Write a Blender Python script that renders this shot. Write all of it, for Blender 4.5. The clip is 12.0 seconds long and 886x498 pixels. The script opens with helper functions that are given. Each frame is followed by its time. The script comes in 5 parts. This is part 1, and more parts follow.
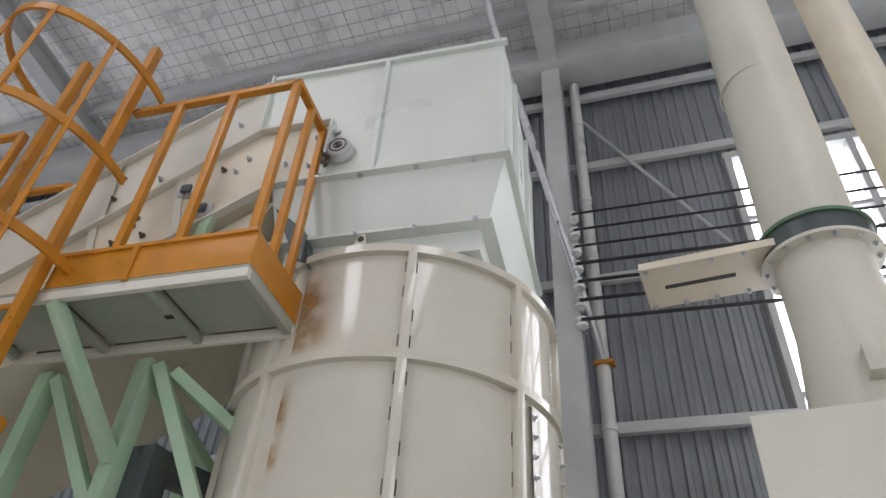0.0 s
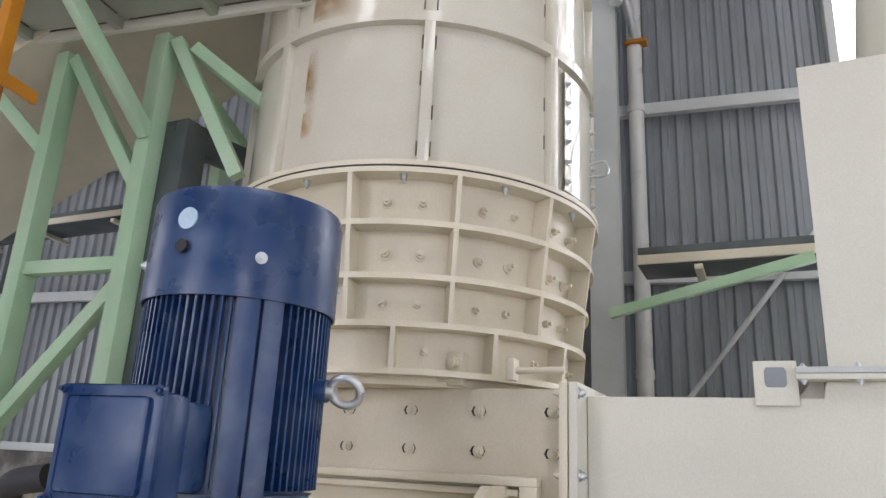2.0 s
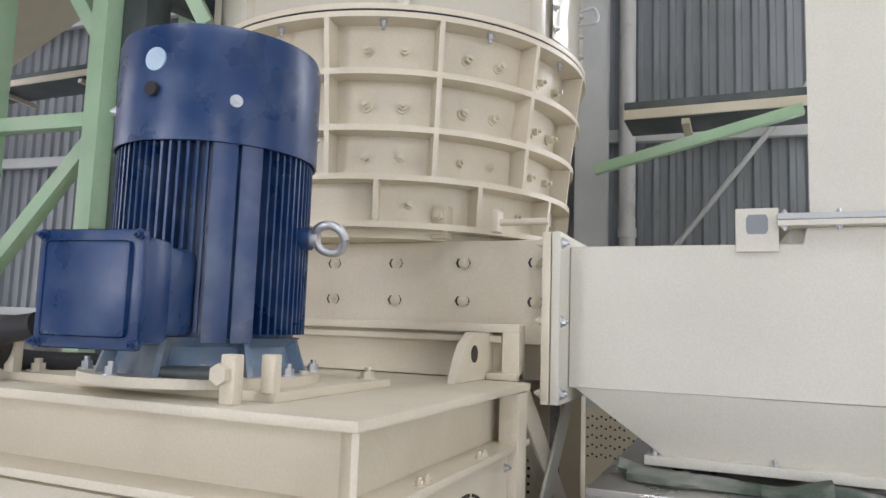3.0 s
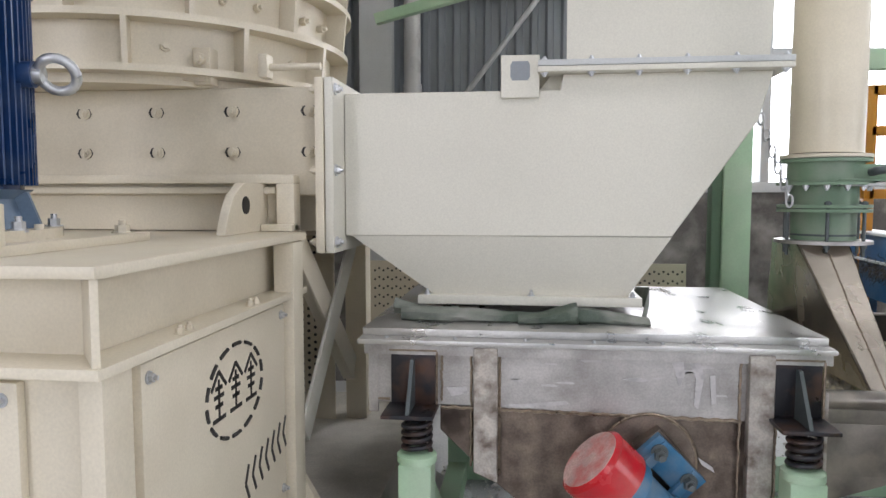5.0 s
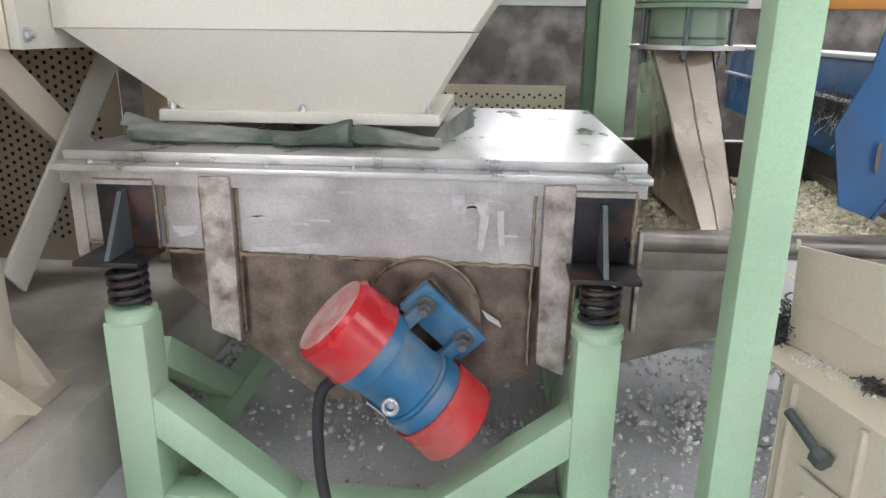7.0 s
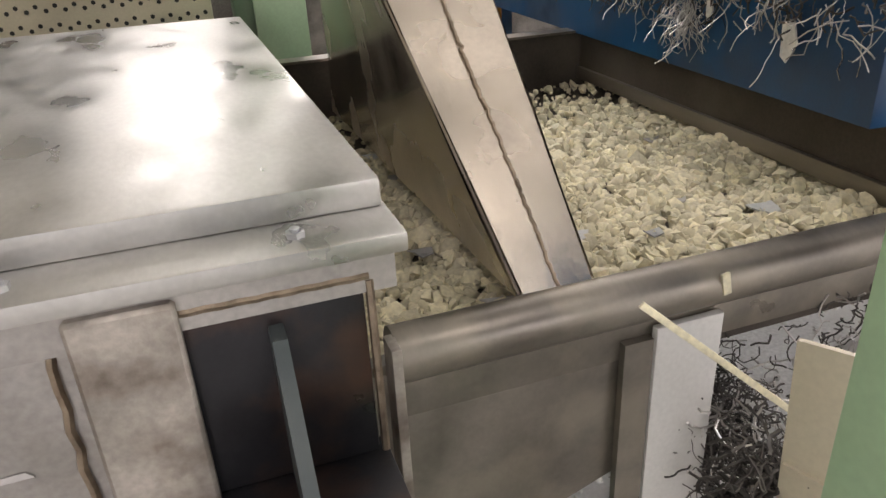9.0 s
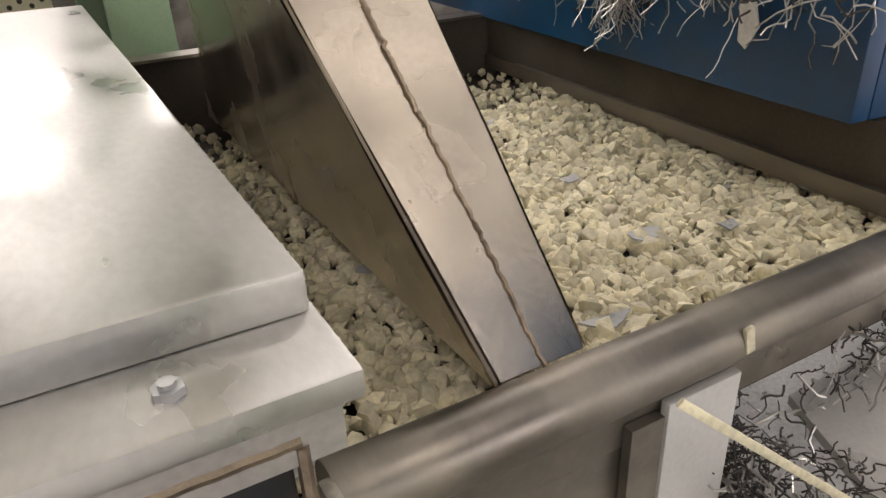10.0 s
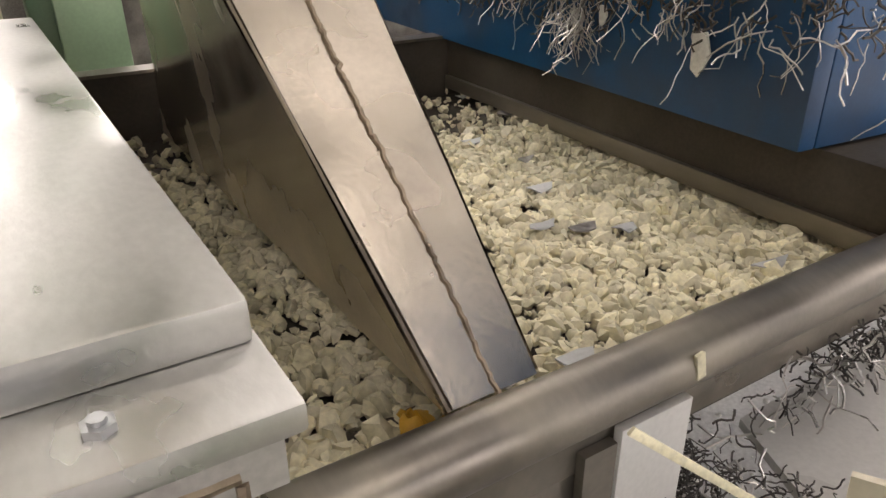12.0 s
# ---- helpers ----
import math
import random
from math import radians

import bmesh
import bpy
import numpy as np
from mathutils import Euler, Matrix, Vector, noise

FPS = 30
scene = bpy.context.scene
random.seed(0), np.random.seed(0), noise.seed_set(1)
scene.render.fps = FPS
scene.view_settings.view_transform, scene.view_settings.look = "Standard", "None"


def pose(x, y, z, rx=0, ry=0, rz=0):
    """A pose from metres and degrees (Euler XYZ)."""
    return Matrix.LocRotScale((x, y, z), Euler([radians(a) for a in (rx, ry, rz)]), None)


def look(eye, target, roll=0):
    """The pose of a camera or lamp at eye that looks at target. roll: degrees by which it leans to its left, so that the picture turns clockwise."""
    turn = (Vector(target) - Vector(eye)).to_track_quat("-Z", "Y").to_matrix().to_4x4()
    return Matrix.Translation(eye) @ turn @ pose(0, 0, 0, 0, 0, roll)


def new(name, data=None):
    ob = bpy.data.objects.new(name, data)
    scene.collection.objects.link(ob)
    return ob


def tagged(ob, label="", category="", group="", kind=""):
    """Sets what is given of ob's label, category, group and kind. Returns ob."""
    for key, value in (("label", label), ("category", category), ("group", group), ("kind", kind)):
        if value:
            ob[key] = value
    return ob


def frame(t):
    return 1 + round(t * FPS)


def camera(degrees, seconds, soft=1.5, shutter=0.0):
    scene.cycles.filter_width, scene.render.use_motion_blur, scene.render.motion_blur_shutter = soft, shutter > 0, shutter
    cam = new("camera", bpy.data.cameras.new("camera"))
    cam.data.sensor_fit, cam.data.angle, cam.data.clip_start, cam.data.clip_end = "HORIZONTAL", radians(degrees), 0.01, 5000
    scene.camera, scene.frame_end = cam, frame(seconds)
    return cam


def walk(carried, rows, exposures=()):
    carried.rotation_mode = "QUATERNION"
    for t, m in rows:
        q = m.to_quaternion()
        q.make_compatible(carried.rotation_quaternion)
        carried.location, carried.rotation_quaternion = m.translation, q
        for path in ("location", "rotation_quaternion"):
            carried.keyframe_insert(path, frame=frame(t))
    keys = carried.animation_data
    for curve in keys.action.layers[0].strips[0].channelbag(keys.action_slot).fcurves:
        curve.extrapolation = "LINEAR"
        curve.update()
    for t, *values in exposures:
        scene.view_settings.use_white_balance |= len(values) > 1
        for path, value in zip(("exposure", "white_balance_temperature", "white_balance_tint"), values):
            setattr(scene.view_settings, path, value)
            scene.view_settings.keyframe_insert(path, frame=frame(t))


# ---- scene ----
cam = camera(64.0, 12.0)
PATH = [
    (0, (0.059, 0.024, 1.541), (-0.588, 1.412, 2.827), 4.0),
    (0.5, (0.054, 0.024, 1.506), (-0.641, 1.502, 2.66), 4.4),
    (1, (-0.003, 0.076, 1.484), (-0.723, 1.645, 2.494), 3.8),
    (1.5, (-0.024, 0.114, 1.459), (-0.785, 1.78, 2.261), 3.1),
    (2, (-0.04, 0.126, 1.425), (-0.849, 1.863, 1.997), 2.8),
    (2.5, (-0.065, 0.149, 1.392), (-0.893, 1.934, 1.75), 2.4),
    (4.5, (-0.003, 0.182, 1.358), (-0.402, 2.142, 1.333), 0.5),
    (5, (0.018, 0.211, 1.32), (-0.228, 2.19, 1.169), 0.0),
    (5.5, (0.121, 0.301, 1.268), (-0.041, 2.268, 0.945), 0.4),
    (6, (0.308, 0.409, 1.241), (0.153, 2.352, 0.793), 0.9),
    (6.5, (0.403, 0.552, 1.201), (0.252, 2.473, 0.665), 1.2),
    (7, (0.524, 0.734, 1.191), (0.388, 2.641, 0.602), 0.7),
    (7.5, (0.678, 1.002, 1.177), (0.661, 2.89, 0.516), 0.0),
    (9.5, (0.76, 1.985, 1.077), (1.492, 3.612, 0.174), -3.2),
    (10, (0.785, 2.042, 1.072), (1.629, 3.607, 0.157), -2.6),
    (10.5, (0.793, 2.052, 1.071), (1.713, 3.572, 0.153), -1.5),
    (11, (0.796, 2.054, 1.071), (1.755, 3.554, 0.16), -0.4),
    (11.5, (0.799, 2.036, 1.076), (1.731, 3.574, 0.199), -1.3),
    (12, (0.794, 2.045, 1.074), (1.744, 3.574, 0.202), -0.6),
]
EXPOSURE = [(0, -0.74, 6450, 17), (1.5, -0.55, 6450, 17), (2.5, -0.22, 6400, 17), (4.5, -0.36, 6400, 17), (5.5, -0.18, 6400, 17), (7.5, 0.03, 6500, 17), (9.5, -0.20, 7450, 20), (12, -0.12, 7500, 20)]
walk(cam, [(t, look(eye, target, roll)) for t, eye, target, roll in PATH], EXPOSURE)

# ---- world and light ----
world = bpy.data.worlds.new("sky")
scene.world = world
world.use_nodes = True
wn = world.node_tree
sky = wn.nodes.new("ShaderNodeTexSky")
sky.sky_type, sky.sun_disc = "NISHITA", False
sky.sun_elevation, sky.sun_rotation = radians(50), radians(200)
wn.links.new(sky.outputs[0], wn.nodes["Background"].inputs[0])
wn.nodes["Background"].inputs[1].default_value = 0.12

sun = new("sun", bpy.data.lights.new("sun", "SUN"))
sun.data.energy, sun.data.angle, sun.data.color = 0.6, radians(12), (1.0, 0.97, 0.92)
sun.matrix_basis = look((4, 9, 12), (0, 0, 0))


def daylight(name, eye, target, wide, high, power, color=(0.96, 0.98, 1.0)):
    """An area lamp in place of the sky's light, in an opening unless noted below."""
    lamp = new(name, bpy.data.lights.new(name, "AREA"))
    lamp.data.shape, lamp.data.size, lamp.data.size_y = "RECTANGLE", wide, high
    lamp.data.energy, lamp.data.color = power, color
    lamp.matrix_basis = look(eye, target)
    return lamp


daylight("front_opening_light_one", (-5.0, -8.9, 3.4), (-4.6, 0, 3.0), 3.4, 4.8, 380)
daylight("front_opening_light_two", (7.0, -8.2, 3.4), (6.0, 0, 3.0), 3.0, 4.8, 330)
# Added fill from the right for the base's side; that wall has no opening.
daylight("side_fill_light_two", (11.0, -1.5, 3.0), (0, 0.5, 1.5), 5.0, 4.6, 310)
# Added fill from the left to lift the cladding; no opening stands there.
daylight("side_fill_light", (-10.5, 1.5, 3.2), (0, 1.5, 2.6), 6.0, 4.6, 250)
# Daylight from above; both hang below the closed roof, with no skylight cut.
daylight("roof_light_one", (-3.6, -3.2, 9.2), (-3.6, -3.2, 0), 1.6, 7.0, 260)
daylight("roof_light_two", (3.0, -1.0, 9.2), (3.0, -1.0, 0), 1.6, 9.0, 330)
daylight("window_light", (4.6, 5.75, 3.6), (3.9, 0, 2.2), 6.5, 4.4, 75)

# ---- materials ----


def material(name, color, rough=0.5, metal=0.0, spread=0.12, scale=6.0, grain=0.05, fine=160.0, bump=0.03,
             dirt=None, dirt_amount=0.0, dirt_scale=3.0, brushed=0.0, island=0.0, coat=0.0, rough_spread=0.15):
    """Procedural paint, metal or stone: two scales of colour variation, dirt patches, bump and uneven gloss."""
    m = bpy.data.materials.new(name)
    m.use_nodes = True
    nt = m.node_tree
    n, link = nt.nodes, nt.links.new
    bsdf = n["Principled BSDF"]
    geo = n.new("ShaderNodeTexCoord")
    mapping = n.new("ShaderNodeMapping")
    link(geo.outputs["Object"], mapping.inputs[0])
    if brushed:
        mapping.inputs["Scale"].default_value = (1.0, brushed, 1.0)

    def cloud(size, detail):
        node = n.new("ShaderNodeTexNoise")
        node.inputs["Scale"].default_value, node.inputs["Detail"].default_value = size, detail
        link(mapping.outputs[0], node.inputs["Vector"])
        return node.outputs["Fac"]

    def ranged(value, low, high, lo=0.3, hi=0.7):
        node = n.new("ShaderNodeMapRange")
        link(value, node.inputs[0])
        for i, v in enumerate((lo, hi, low, high)):
            node.inputs[i + 1].default_value = v
        return node.outputs[0]

    def mixed(kind, factor, a, b):
        node = n.new("ShaderNodeMix")
        node.data_type, node.blend_type = "RGBA", kind
        for socket, value in ((node.inputs[0], factor), (node.inputs[6], a), (node.inputs[7], b)):
            if isinstance(value, (float, int)):
                socket.default_value = value
            elif isinstance(value, tuple):
                socket.default_value = (*value, 1)
            else:
                link(value, socket)
        return node.outputs[2]

    large, small = cloud(scale, 4), cloud(fine, 3)
    tone = n.new("ShaderNodeMath")
    tone.operation = "MULTIPLY"
    link(ranged(large, 1 - spread, 1 + spread), tone.inputs[0])
    link(ranged(small, 1 - grain, 1 + grain), tone.inputs[1])
    out = mixed("MULTIPLY", 1.0, color, tone.outputs[0])
    if island:
        rnd = n.new("ShaderNodeNewGeometry").outputs["Random Per Island"]
        out = mixed("MULTIPLY", 1.0, out, ranged(rnd, 1 - island, 1 + island, 0, 1))
    rough_out = ranged(large, max(0.02, rough - rough_spread), min(1, rough + rough_spread))
    if dirt:
        spots = ranged(cloud(dirt_scale, 8), 0.0, dirt_amount, 0.45, 0.68)
        out = mixed("MIX", spots, out, dirt)
        up = n.new("ShaderNodeMath")
        up.operation = "MAXIMUM"
        link(rough_out, up.inputs[0])
        link(spots, up.inputs[1])
        rough_out = up.outputs[0]
    link(out, bsdf.inputs["Base Color"])
    link(rough_out, bsdf.inputs["Roughness"])
    bsdf.inputs["Metallic"].default_value = metal
    bsdf.inputs["Coat Weight"].default_value = coat
    if bump:
        b = n.new("ShaderNodeBump")
        b.inputs["Strength"].default_value, b.inputs["Distance"].default_value = bump, 0.004
        add = n.new("ShaderNodeMath")
        add.operation = "ADD"
        link(small, add.inputs[0])
        link(large, add.inputs[1])
        link(add.outputs[0], b.inputs["Height"])
        link(b.outputs[0], bsdf.inputs["Normal"])
    return m


def glow(name, color, strength):
    m = bpy.data.materials.new(name)
    m.use_nodes = True
    b = m.node_tree.nodes["Principled BSDF"]
    b.inputs["Base Color"].default_value = (*color, 1)
    b.inputs["Emission Color"].default_value = (*color, 1)
    b.inputs["Emission Strength"].default_value = strength
    return m


CREAM = material("cream_paint", (0.67, 0.605, 0.475), 0.42, spread=0.05, scale=2.2, bump=0.05, dirt=(0.45, 0.38, 0.26), dirt_amount=0.18, dirt_scale=5)
DRUM = material("cream_gloss_paint", (0.60, 0.565, 0.475), 0.10, spread=0.05, scale=1.6, bump=0.03, dirt=(0.42, 0.36, 0.25), dirt_amount=0.12, dirt_scale=4, rough_spread=0.03, coat=0.25)
PALE = material("pale_green_white_paint", (0.64, 0.675, 0.62), 0.38, spread=0.05, scale=1.8, bump=0.04, dirt=(0.45, 0.47, 0.38), dirt_amount=0.15)
WHITE = material("off_white_paint", (0.64, 0.615, 0.53), 0.45, spread=0.04, scale=2, bump=0.04, dirt=(0.5, 0.47, 0.38), dirt_amount=0.12)
MINT = material("mint_green_paint", (0.36, 0.54, 0.35), 0.48, spread=0.08, scale=5, bump=0.06, dirt=(0.50, 0.53, 0.44), dirt_amount=0.35, dirt_scale=4)
GREENDARK = material("dull_green_paint", (0.10, 0.18, 0.11), 0.5, spread=0.12, scale=5, dirt=(0.25, 0.27, 0.22), dirt_amount=0.4)
ORANGE = material("orange_paint", (0.52, 0.205, 0.010), 0.42, spread=0.1, scale=7, bump=0.05, dirt=(0.35, 0.13, 0.03), dirt_amount=0.35, dirt_scale=6)
BLUE = material("motor_blue_paint", (0.008, 0.036, 0.120), 0.32, spread=0.15, scale=8, bump=0.04, dirt=(0.12, 0.16, 0.24), dirt_amount=0.35, dirt_scale=11, rough_spread=0.1)
MIDBLUE = material("machine_blue_paint", (0.004, 0.078, 0.205), 0.42, spread=0.22, scale=5, bump=0.05, dirt=(0.05, 0.05, 0.055), dirt_amount=0.6, dirt_scale=4)
VIBBLUE = material("dusty_blue_paint", (0.02, 0.14, 0.27), 0.5, spread=0.15, scale=9, bump=0.06, dirt=(0.30, 0.29, 0.26), dirt_amount=0.55, dirt_scale=7)
PRIMER = material("grey_blue_primer", (0.13, 0.19, 0.27), 0.5, spread=0.12, scale=8, dirt=(0.45, 0.44, 0.38), dirt_amount=0.5, dirt_scale=8)
RED = material("red_paint", (0.50, 0.012, 0.02), 0.28, spread=0.12, scale=7, dirt=(0.42, 0.24, 0.19), dirt_amount=0.4, dirt_scale=6)
STEEL = material("worn_steel_sheet", (0.46, 0.44, 0.42), 0.42, 0.75, spread=0.2, scale=7, grain=0.10, bump=0.07, dirt=(0.16, 0.14, 0.12), dirt_amount=0.45, dirt_scale=9)
BRIGHT = material("bright_steel_sheet", (0.52, 0.51, 0.49), 0.37, 0.80, spread=0.16, scale=11, bump=0.05, dirt=(0.48, 0.46, 0.42), dirt_amount=0.10, dirt_scale=13, brushed=0.5, rough_spread=0.17)
CHUTE = material("welded_stainless_sheet", (0.57, 0.505, 0.425), 0.24, 0.92, spread=0.24, scale=6, bump=0.05, dirt=(0.16, 0.135, 0.115), dirt_amount=0.35, dirt_scale=3.5, rough_spread=0.12)
RUSTY = material("stained_brown_steel", (0.185, 0.145, 0.115), 0.45, 0.6, spread=0.45, scale=13, grain=0.15, bump=0.10, dirt=(0.07, 0.05, 0.04), dirt_amount=0.8, dirt_scale=8)
MOTTLED = material("mottled_steel_bar", (0.42, 0.385, 0.345), 0.5, 0.6, spread=0.35, scale=16, grain=0.12, bump=0.15, dirt=(0.16, 0.12, 0.095), dirt_amount=0.85, dirt_scale=18)
BLACKSTEEL = material("scorched_black_steel", (0.035, 0.035, 0.04), 0.42, 0.6, spread=0.3, scale=8, bump=0.08, dirt=(0.15, 0.075, 0.045), dirt_amount=0.65, dirt_scale=11)
VALVE = material("slide_valve_green_paint", (0.17, 0.26, 0.17), 0.5, spread=0.12, scale=6, dirt=(0.33, 0.33, 0.28), dirt_amount=0.4, dirt_scale=7)
# Pale paint darkened for the shade under the deck, with real green overspray patches.
UNDER = material("shaded_grey_green_underside", (0.36, 0.365, 0.30), 0.5, spread=0.12, scale=2.5, bump=0.04, dirt=(0.22, 0.30, 0.20), dirt_amount=0.6, dirt_scale=2.2)
RUBBER = material("black_rubber", (0.02, 0.02, 0.022), 0.6, spread=0.2)
GALV = material("galvanised_steel", (0.55, 0.56, 0.57), 0.38, 0.8, spread=0.18, scale=12, bump=0.04)
DARKSTEEL = material("dark_green_grey_steel", (0.070, 0.086, 0.088), 0.42, 0.2, spread=0.15, scale=6, dirt=(0.2, 0.21, 0.19), dirt_amount=0.35)
RAIL = material("scuffed_dark_rail_steel", (0.20, 0.18, 0.155), 0.40, 0.75, spread=0.3, scale=9, bump=0.05, dirt=(0.36, 0.32, 0.26), dirt_amount=0.55, dirt_scale=12, brushed=0.2)
FILM = material("torn_white_film", (0.48, 0.46, 0.45), 0.35, spread=0.15, scale=30, bump=0.3)
BEAMDIRT = material("dusty_brown_beam", (0.075, 0.062, 0.05), 0.6, 0.35, spread=0.25, scale=7, grain=0.12, bump=0.1, dirt=(0.15, 0.13, 0.105), dirt_amount=0.6, dirt_scale=5)
WELD = material("weld_bead", (0.30, 0.24, 0.18), 0.42, 0.9, spread=0.3, scale=60, bump=0.3)
CONCRETE = material("dusty_concrete", (0.66, 0.66, 0.655), 0.85, spread=0.2, scale=1.6, grain=0.15, fine=90, bump=0.25, dirt=(0.76, 0.76, 0.74), dirt_amount=0.95, dirt_scale=2.3)
PLINTH = material("dusty_cream_concrete", (0.62, 0.59, 0.52), 0.85, spread=0.15, scale=4, grain=0.12, bump=0.2, dirt=(0.25, 0.23, 0.19), dirt_amount=0.5)
DADO = material("stained_dark_plaster", (0.12, 0.11, 0.10), 0.9, spread=0.35, scale=4, grain=0.2, bump=0.3, dirt=(0.38, 0.36, 0.33), dirt_amount=0.6, dirt_scale=6)
CLAD = material("grey_cladding_sheet", (0.27, 0.29, 0.31), 0.45, 0.15, spread=0.08, scale=1.2, bump=0.02, dirt=(0.20, 0.21, 0.21), dirt_amount=0.4, dirt_scale=2)
GIRT = material("light_grey_steel_section", (0.52, 0.53, 0.52), 0.5, 0.1, spread=0.08, scale=4)
ROOFFOIL = material("white_roof_foil", (0.84, 0.84, 0.82), 0.35, 0.1, spread=0.12, scale=3, bump=0.25, fine=30)
CANVAS = material("dark_green_canvas", (0.075, 0.10, 0.075), 0.8, spread=0.2, scale=9, grain=0.2, fine=260, bump=0.25, dirt=(0.42, 0.41, 0.37), dirt_amount=0.6, dirt_scale=5)
PVC = material("white_plastic_pipe", (0.62, 0.61, 0.59), 0.35, spread=0.05)
LUMP = material("pale_yellow_granules", (0.70, 0.645, 0.47), 0.7, spread=0.12, scale=20, grain=0.12, bump=0.3, island=0.22)
CRUMB = material("white_plastic_crumbs", (0.72, 0.71, 0.67), 0.8, spread=0.12, scale=20, grain=0.1, bump=0.3, island=0.2)
SCRAP = material("grey_fibre_scrap", (0.075, 0.068, 0.062), 0.65, 0.1, spread=0.35, scale=15, island=0.6)
WIRE = material("bright_wire_strand", (0.62, 0.60, 0.58), 0.35, 0.8, spread=0.2, island=0.4)
# Black for stencilled marks, and for the shade inside holes drawn as solid patches.
MARKHOLE = material("black_markings_and_hole_shade", (0.03, 0.028, 0.026), 0.6, spread=0.2)
PORCELAIN = material("white_porcelain", (0.75, 0.75, 0.73), 0.2)
LABEL = material("pale_blue_sticker", (0.42, 0.55, 0.66), 0.4)
SKYGLOW = glow("bright_overcast_sky", (0.95, 0.98, 1.0), 5.0)
STAIN = material("rust_run_stain", (0.42, 0.20, 0.03), 0.6, spread=0.2, scale=9, bump=0.0)
sn = STAIN.node_tree
cloud_node, ramp_node = sn.nodes.new("ShaderNodeTexNoise"), sn.nodes.new("ShaderNodeMapRange")
cloud_node.inputs["Scale"].default_value, cloud_node.inputs["Detail"].default_value = 7.0, 5.0
coords = sn.nodes.new("ShaderNodeTexCoord")
sn.links.new(coords.outputs["Object"], cloud_node.inputs["Vector"])
sn.links.new(cloud_node.outputs["Fac"], ramp_node.inputs[0])
for socket, value in zip(ramp_node.inputs[1:5], (0.30, 0.62, 0.0, 0.95)):
    socket.default_value = value
axes = sn.nodes.new("ShaderNodeSeparateXYZ")
sn.links.new(coords.outputs["Generated"], axes.inputs[0])
fade = []
for axis, start, end in (("X", 1.0, 0.1), ("Z", 0.0, 0.16), ("Z", 1.0, 0.55)):
    step = sn.nodes.new("ShaderNodeMapRange")
    step.interpolation_type = "SMOOTHSTEP"
    sn.links.new(axes.outputs[axis], step.inputs[0])
    step.inputs[1].default_value, step.inputs[2].default_value = min(start, end), max(start, end)
    step.inputs[3].default_value, step.inputs[4].default_value = (0.0, 1.0) if start < end else (1.0, 0.0)
    fade.append(step.outputs[0])
alpha = ramp_node.outputs[0]
for value in fade:
    times = sn.nodes.new("ShaderNodeMath")
    times.operation = "MULTIPLY"
    sn.links.new(alpha, times.inputs[0])
    sn.links.new(value, times.inputs[1])
    alpha = times.outputs[0]
sn.links.new(alpha, sn.nodes["Principled BSDF"].inputs["Alpha"])
DUST = material("pale_dust_on_red", (0.50, 0.33, 0.30), 0.85, spread=0.2, scale=14, grain=0.15, bump=0.1, dirt=(0.52, 0.05, 0.05), dirt_amount=0.7, dirt_scale=16)
GLASS = bpy.data.materials.new("window_glass")
GLASS.use_nodes = True
GLASS.node_tree.nodes["Principled BSDF"].inputs["Transmission Weight"].default_value = 1.0
GLASS.node_tree.nodes["Principled BSDF"].inputs["Roughness"].default_value = 0.02

# ---- mesh helpers ----
UP = Vector((0, 0, 1))


def absorb(bm, tmp):
    me = bpy.data.meshes.new("tmp")
    tmp.to_mesh(me)
    tmp.free()
    bm.from_mesh(me)
    bpy.data.meshes.remove(me)
    return bm


def box(x0, x1, y0, y1, z0, z1, bm=None, bev=0.0):
    tmp = bmesh.new()
    bmesh.ops.create_cube(tmp, size=1.0)
    for v in tmp.verts:
        v.co = Vector(((x0 + x1) / 2 + v.co.x * (x1 - x0), (y0 + y1) / 2 + v.co.y * (y1 - y0), (z0 + z1) / 2 + v.co.z * (z1 - z0)))
    if bev:
        bmesh.ops.bevel(tmp, geom=tmp.edges[:], offset=bev, segments=2, affect="EDGES", profile=0.6)
    if bm is None:
        return tmp
    return absorb(bm, tmp)


def bar(p0, p1, w, h, bm=None, bev=0.003, side=None):
    """A straight bar from p0 to p1 with a section w across and h along its own up."""
    p0, p1 = Vector(p0), Vector(p1)
    d = p1 - p0
    length = d.length
    d.normalize()
    ref = Vector(side) if side else (UP if abs(d.z) < 0.95 else Vector((0, 1, 0)))
    u = ref.cross(d).normalized()
    v = d.cross(u)
    tmp = box(-w / 2, w / 2, 0, length, -h / 2, h / 2, bev=bev)
    for vert in tmp.verts:
        c = vert.co.copy()
        vert.co = p0 + u * c.x + d * c.y + v * c.z
    bmesh.ops.recalc_face_normals(tmp, faces=tmp.faces[:])
    if bm is None:
        return tmp
    return absorb(bm, tmp)


def rod(p0, p1, r, bm=None, seg=20, r2=None, caps=True):
    p0, p1 = Vector(p0), Vector(p1)
    d = p1 - p0
    tmp = bmesh.new()
    bmesh.ops.create_cone(tmp, cap_ends=caps, segments=seg, radius1=r, radius2=r if r2 is None else r2, depth=d.length)
    m = Matrix.Translation((p0 + p1) / 2) @ d.to_track_quat("Z", "Y").to_matrix().to_4x4()
    bmesh.ops.transform(tmp, matrix=m, verts=tmp.verts[:])
    if bm is None:
        return tmp
    return absorb(bm, tmp)


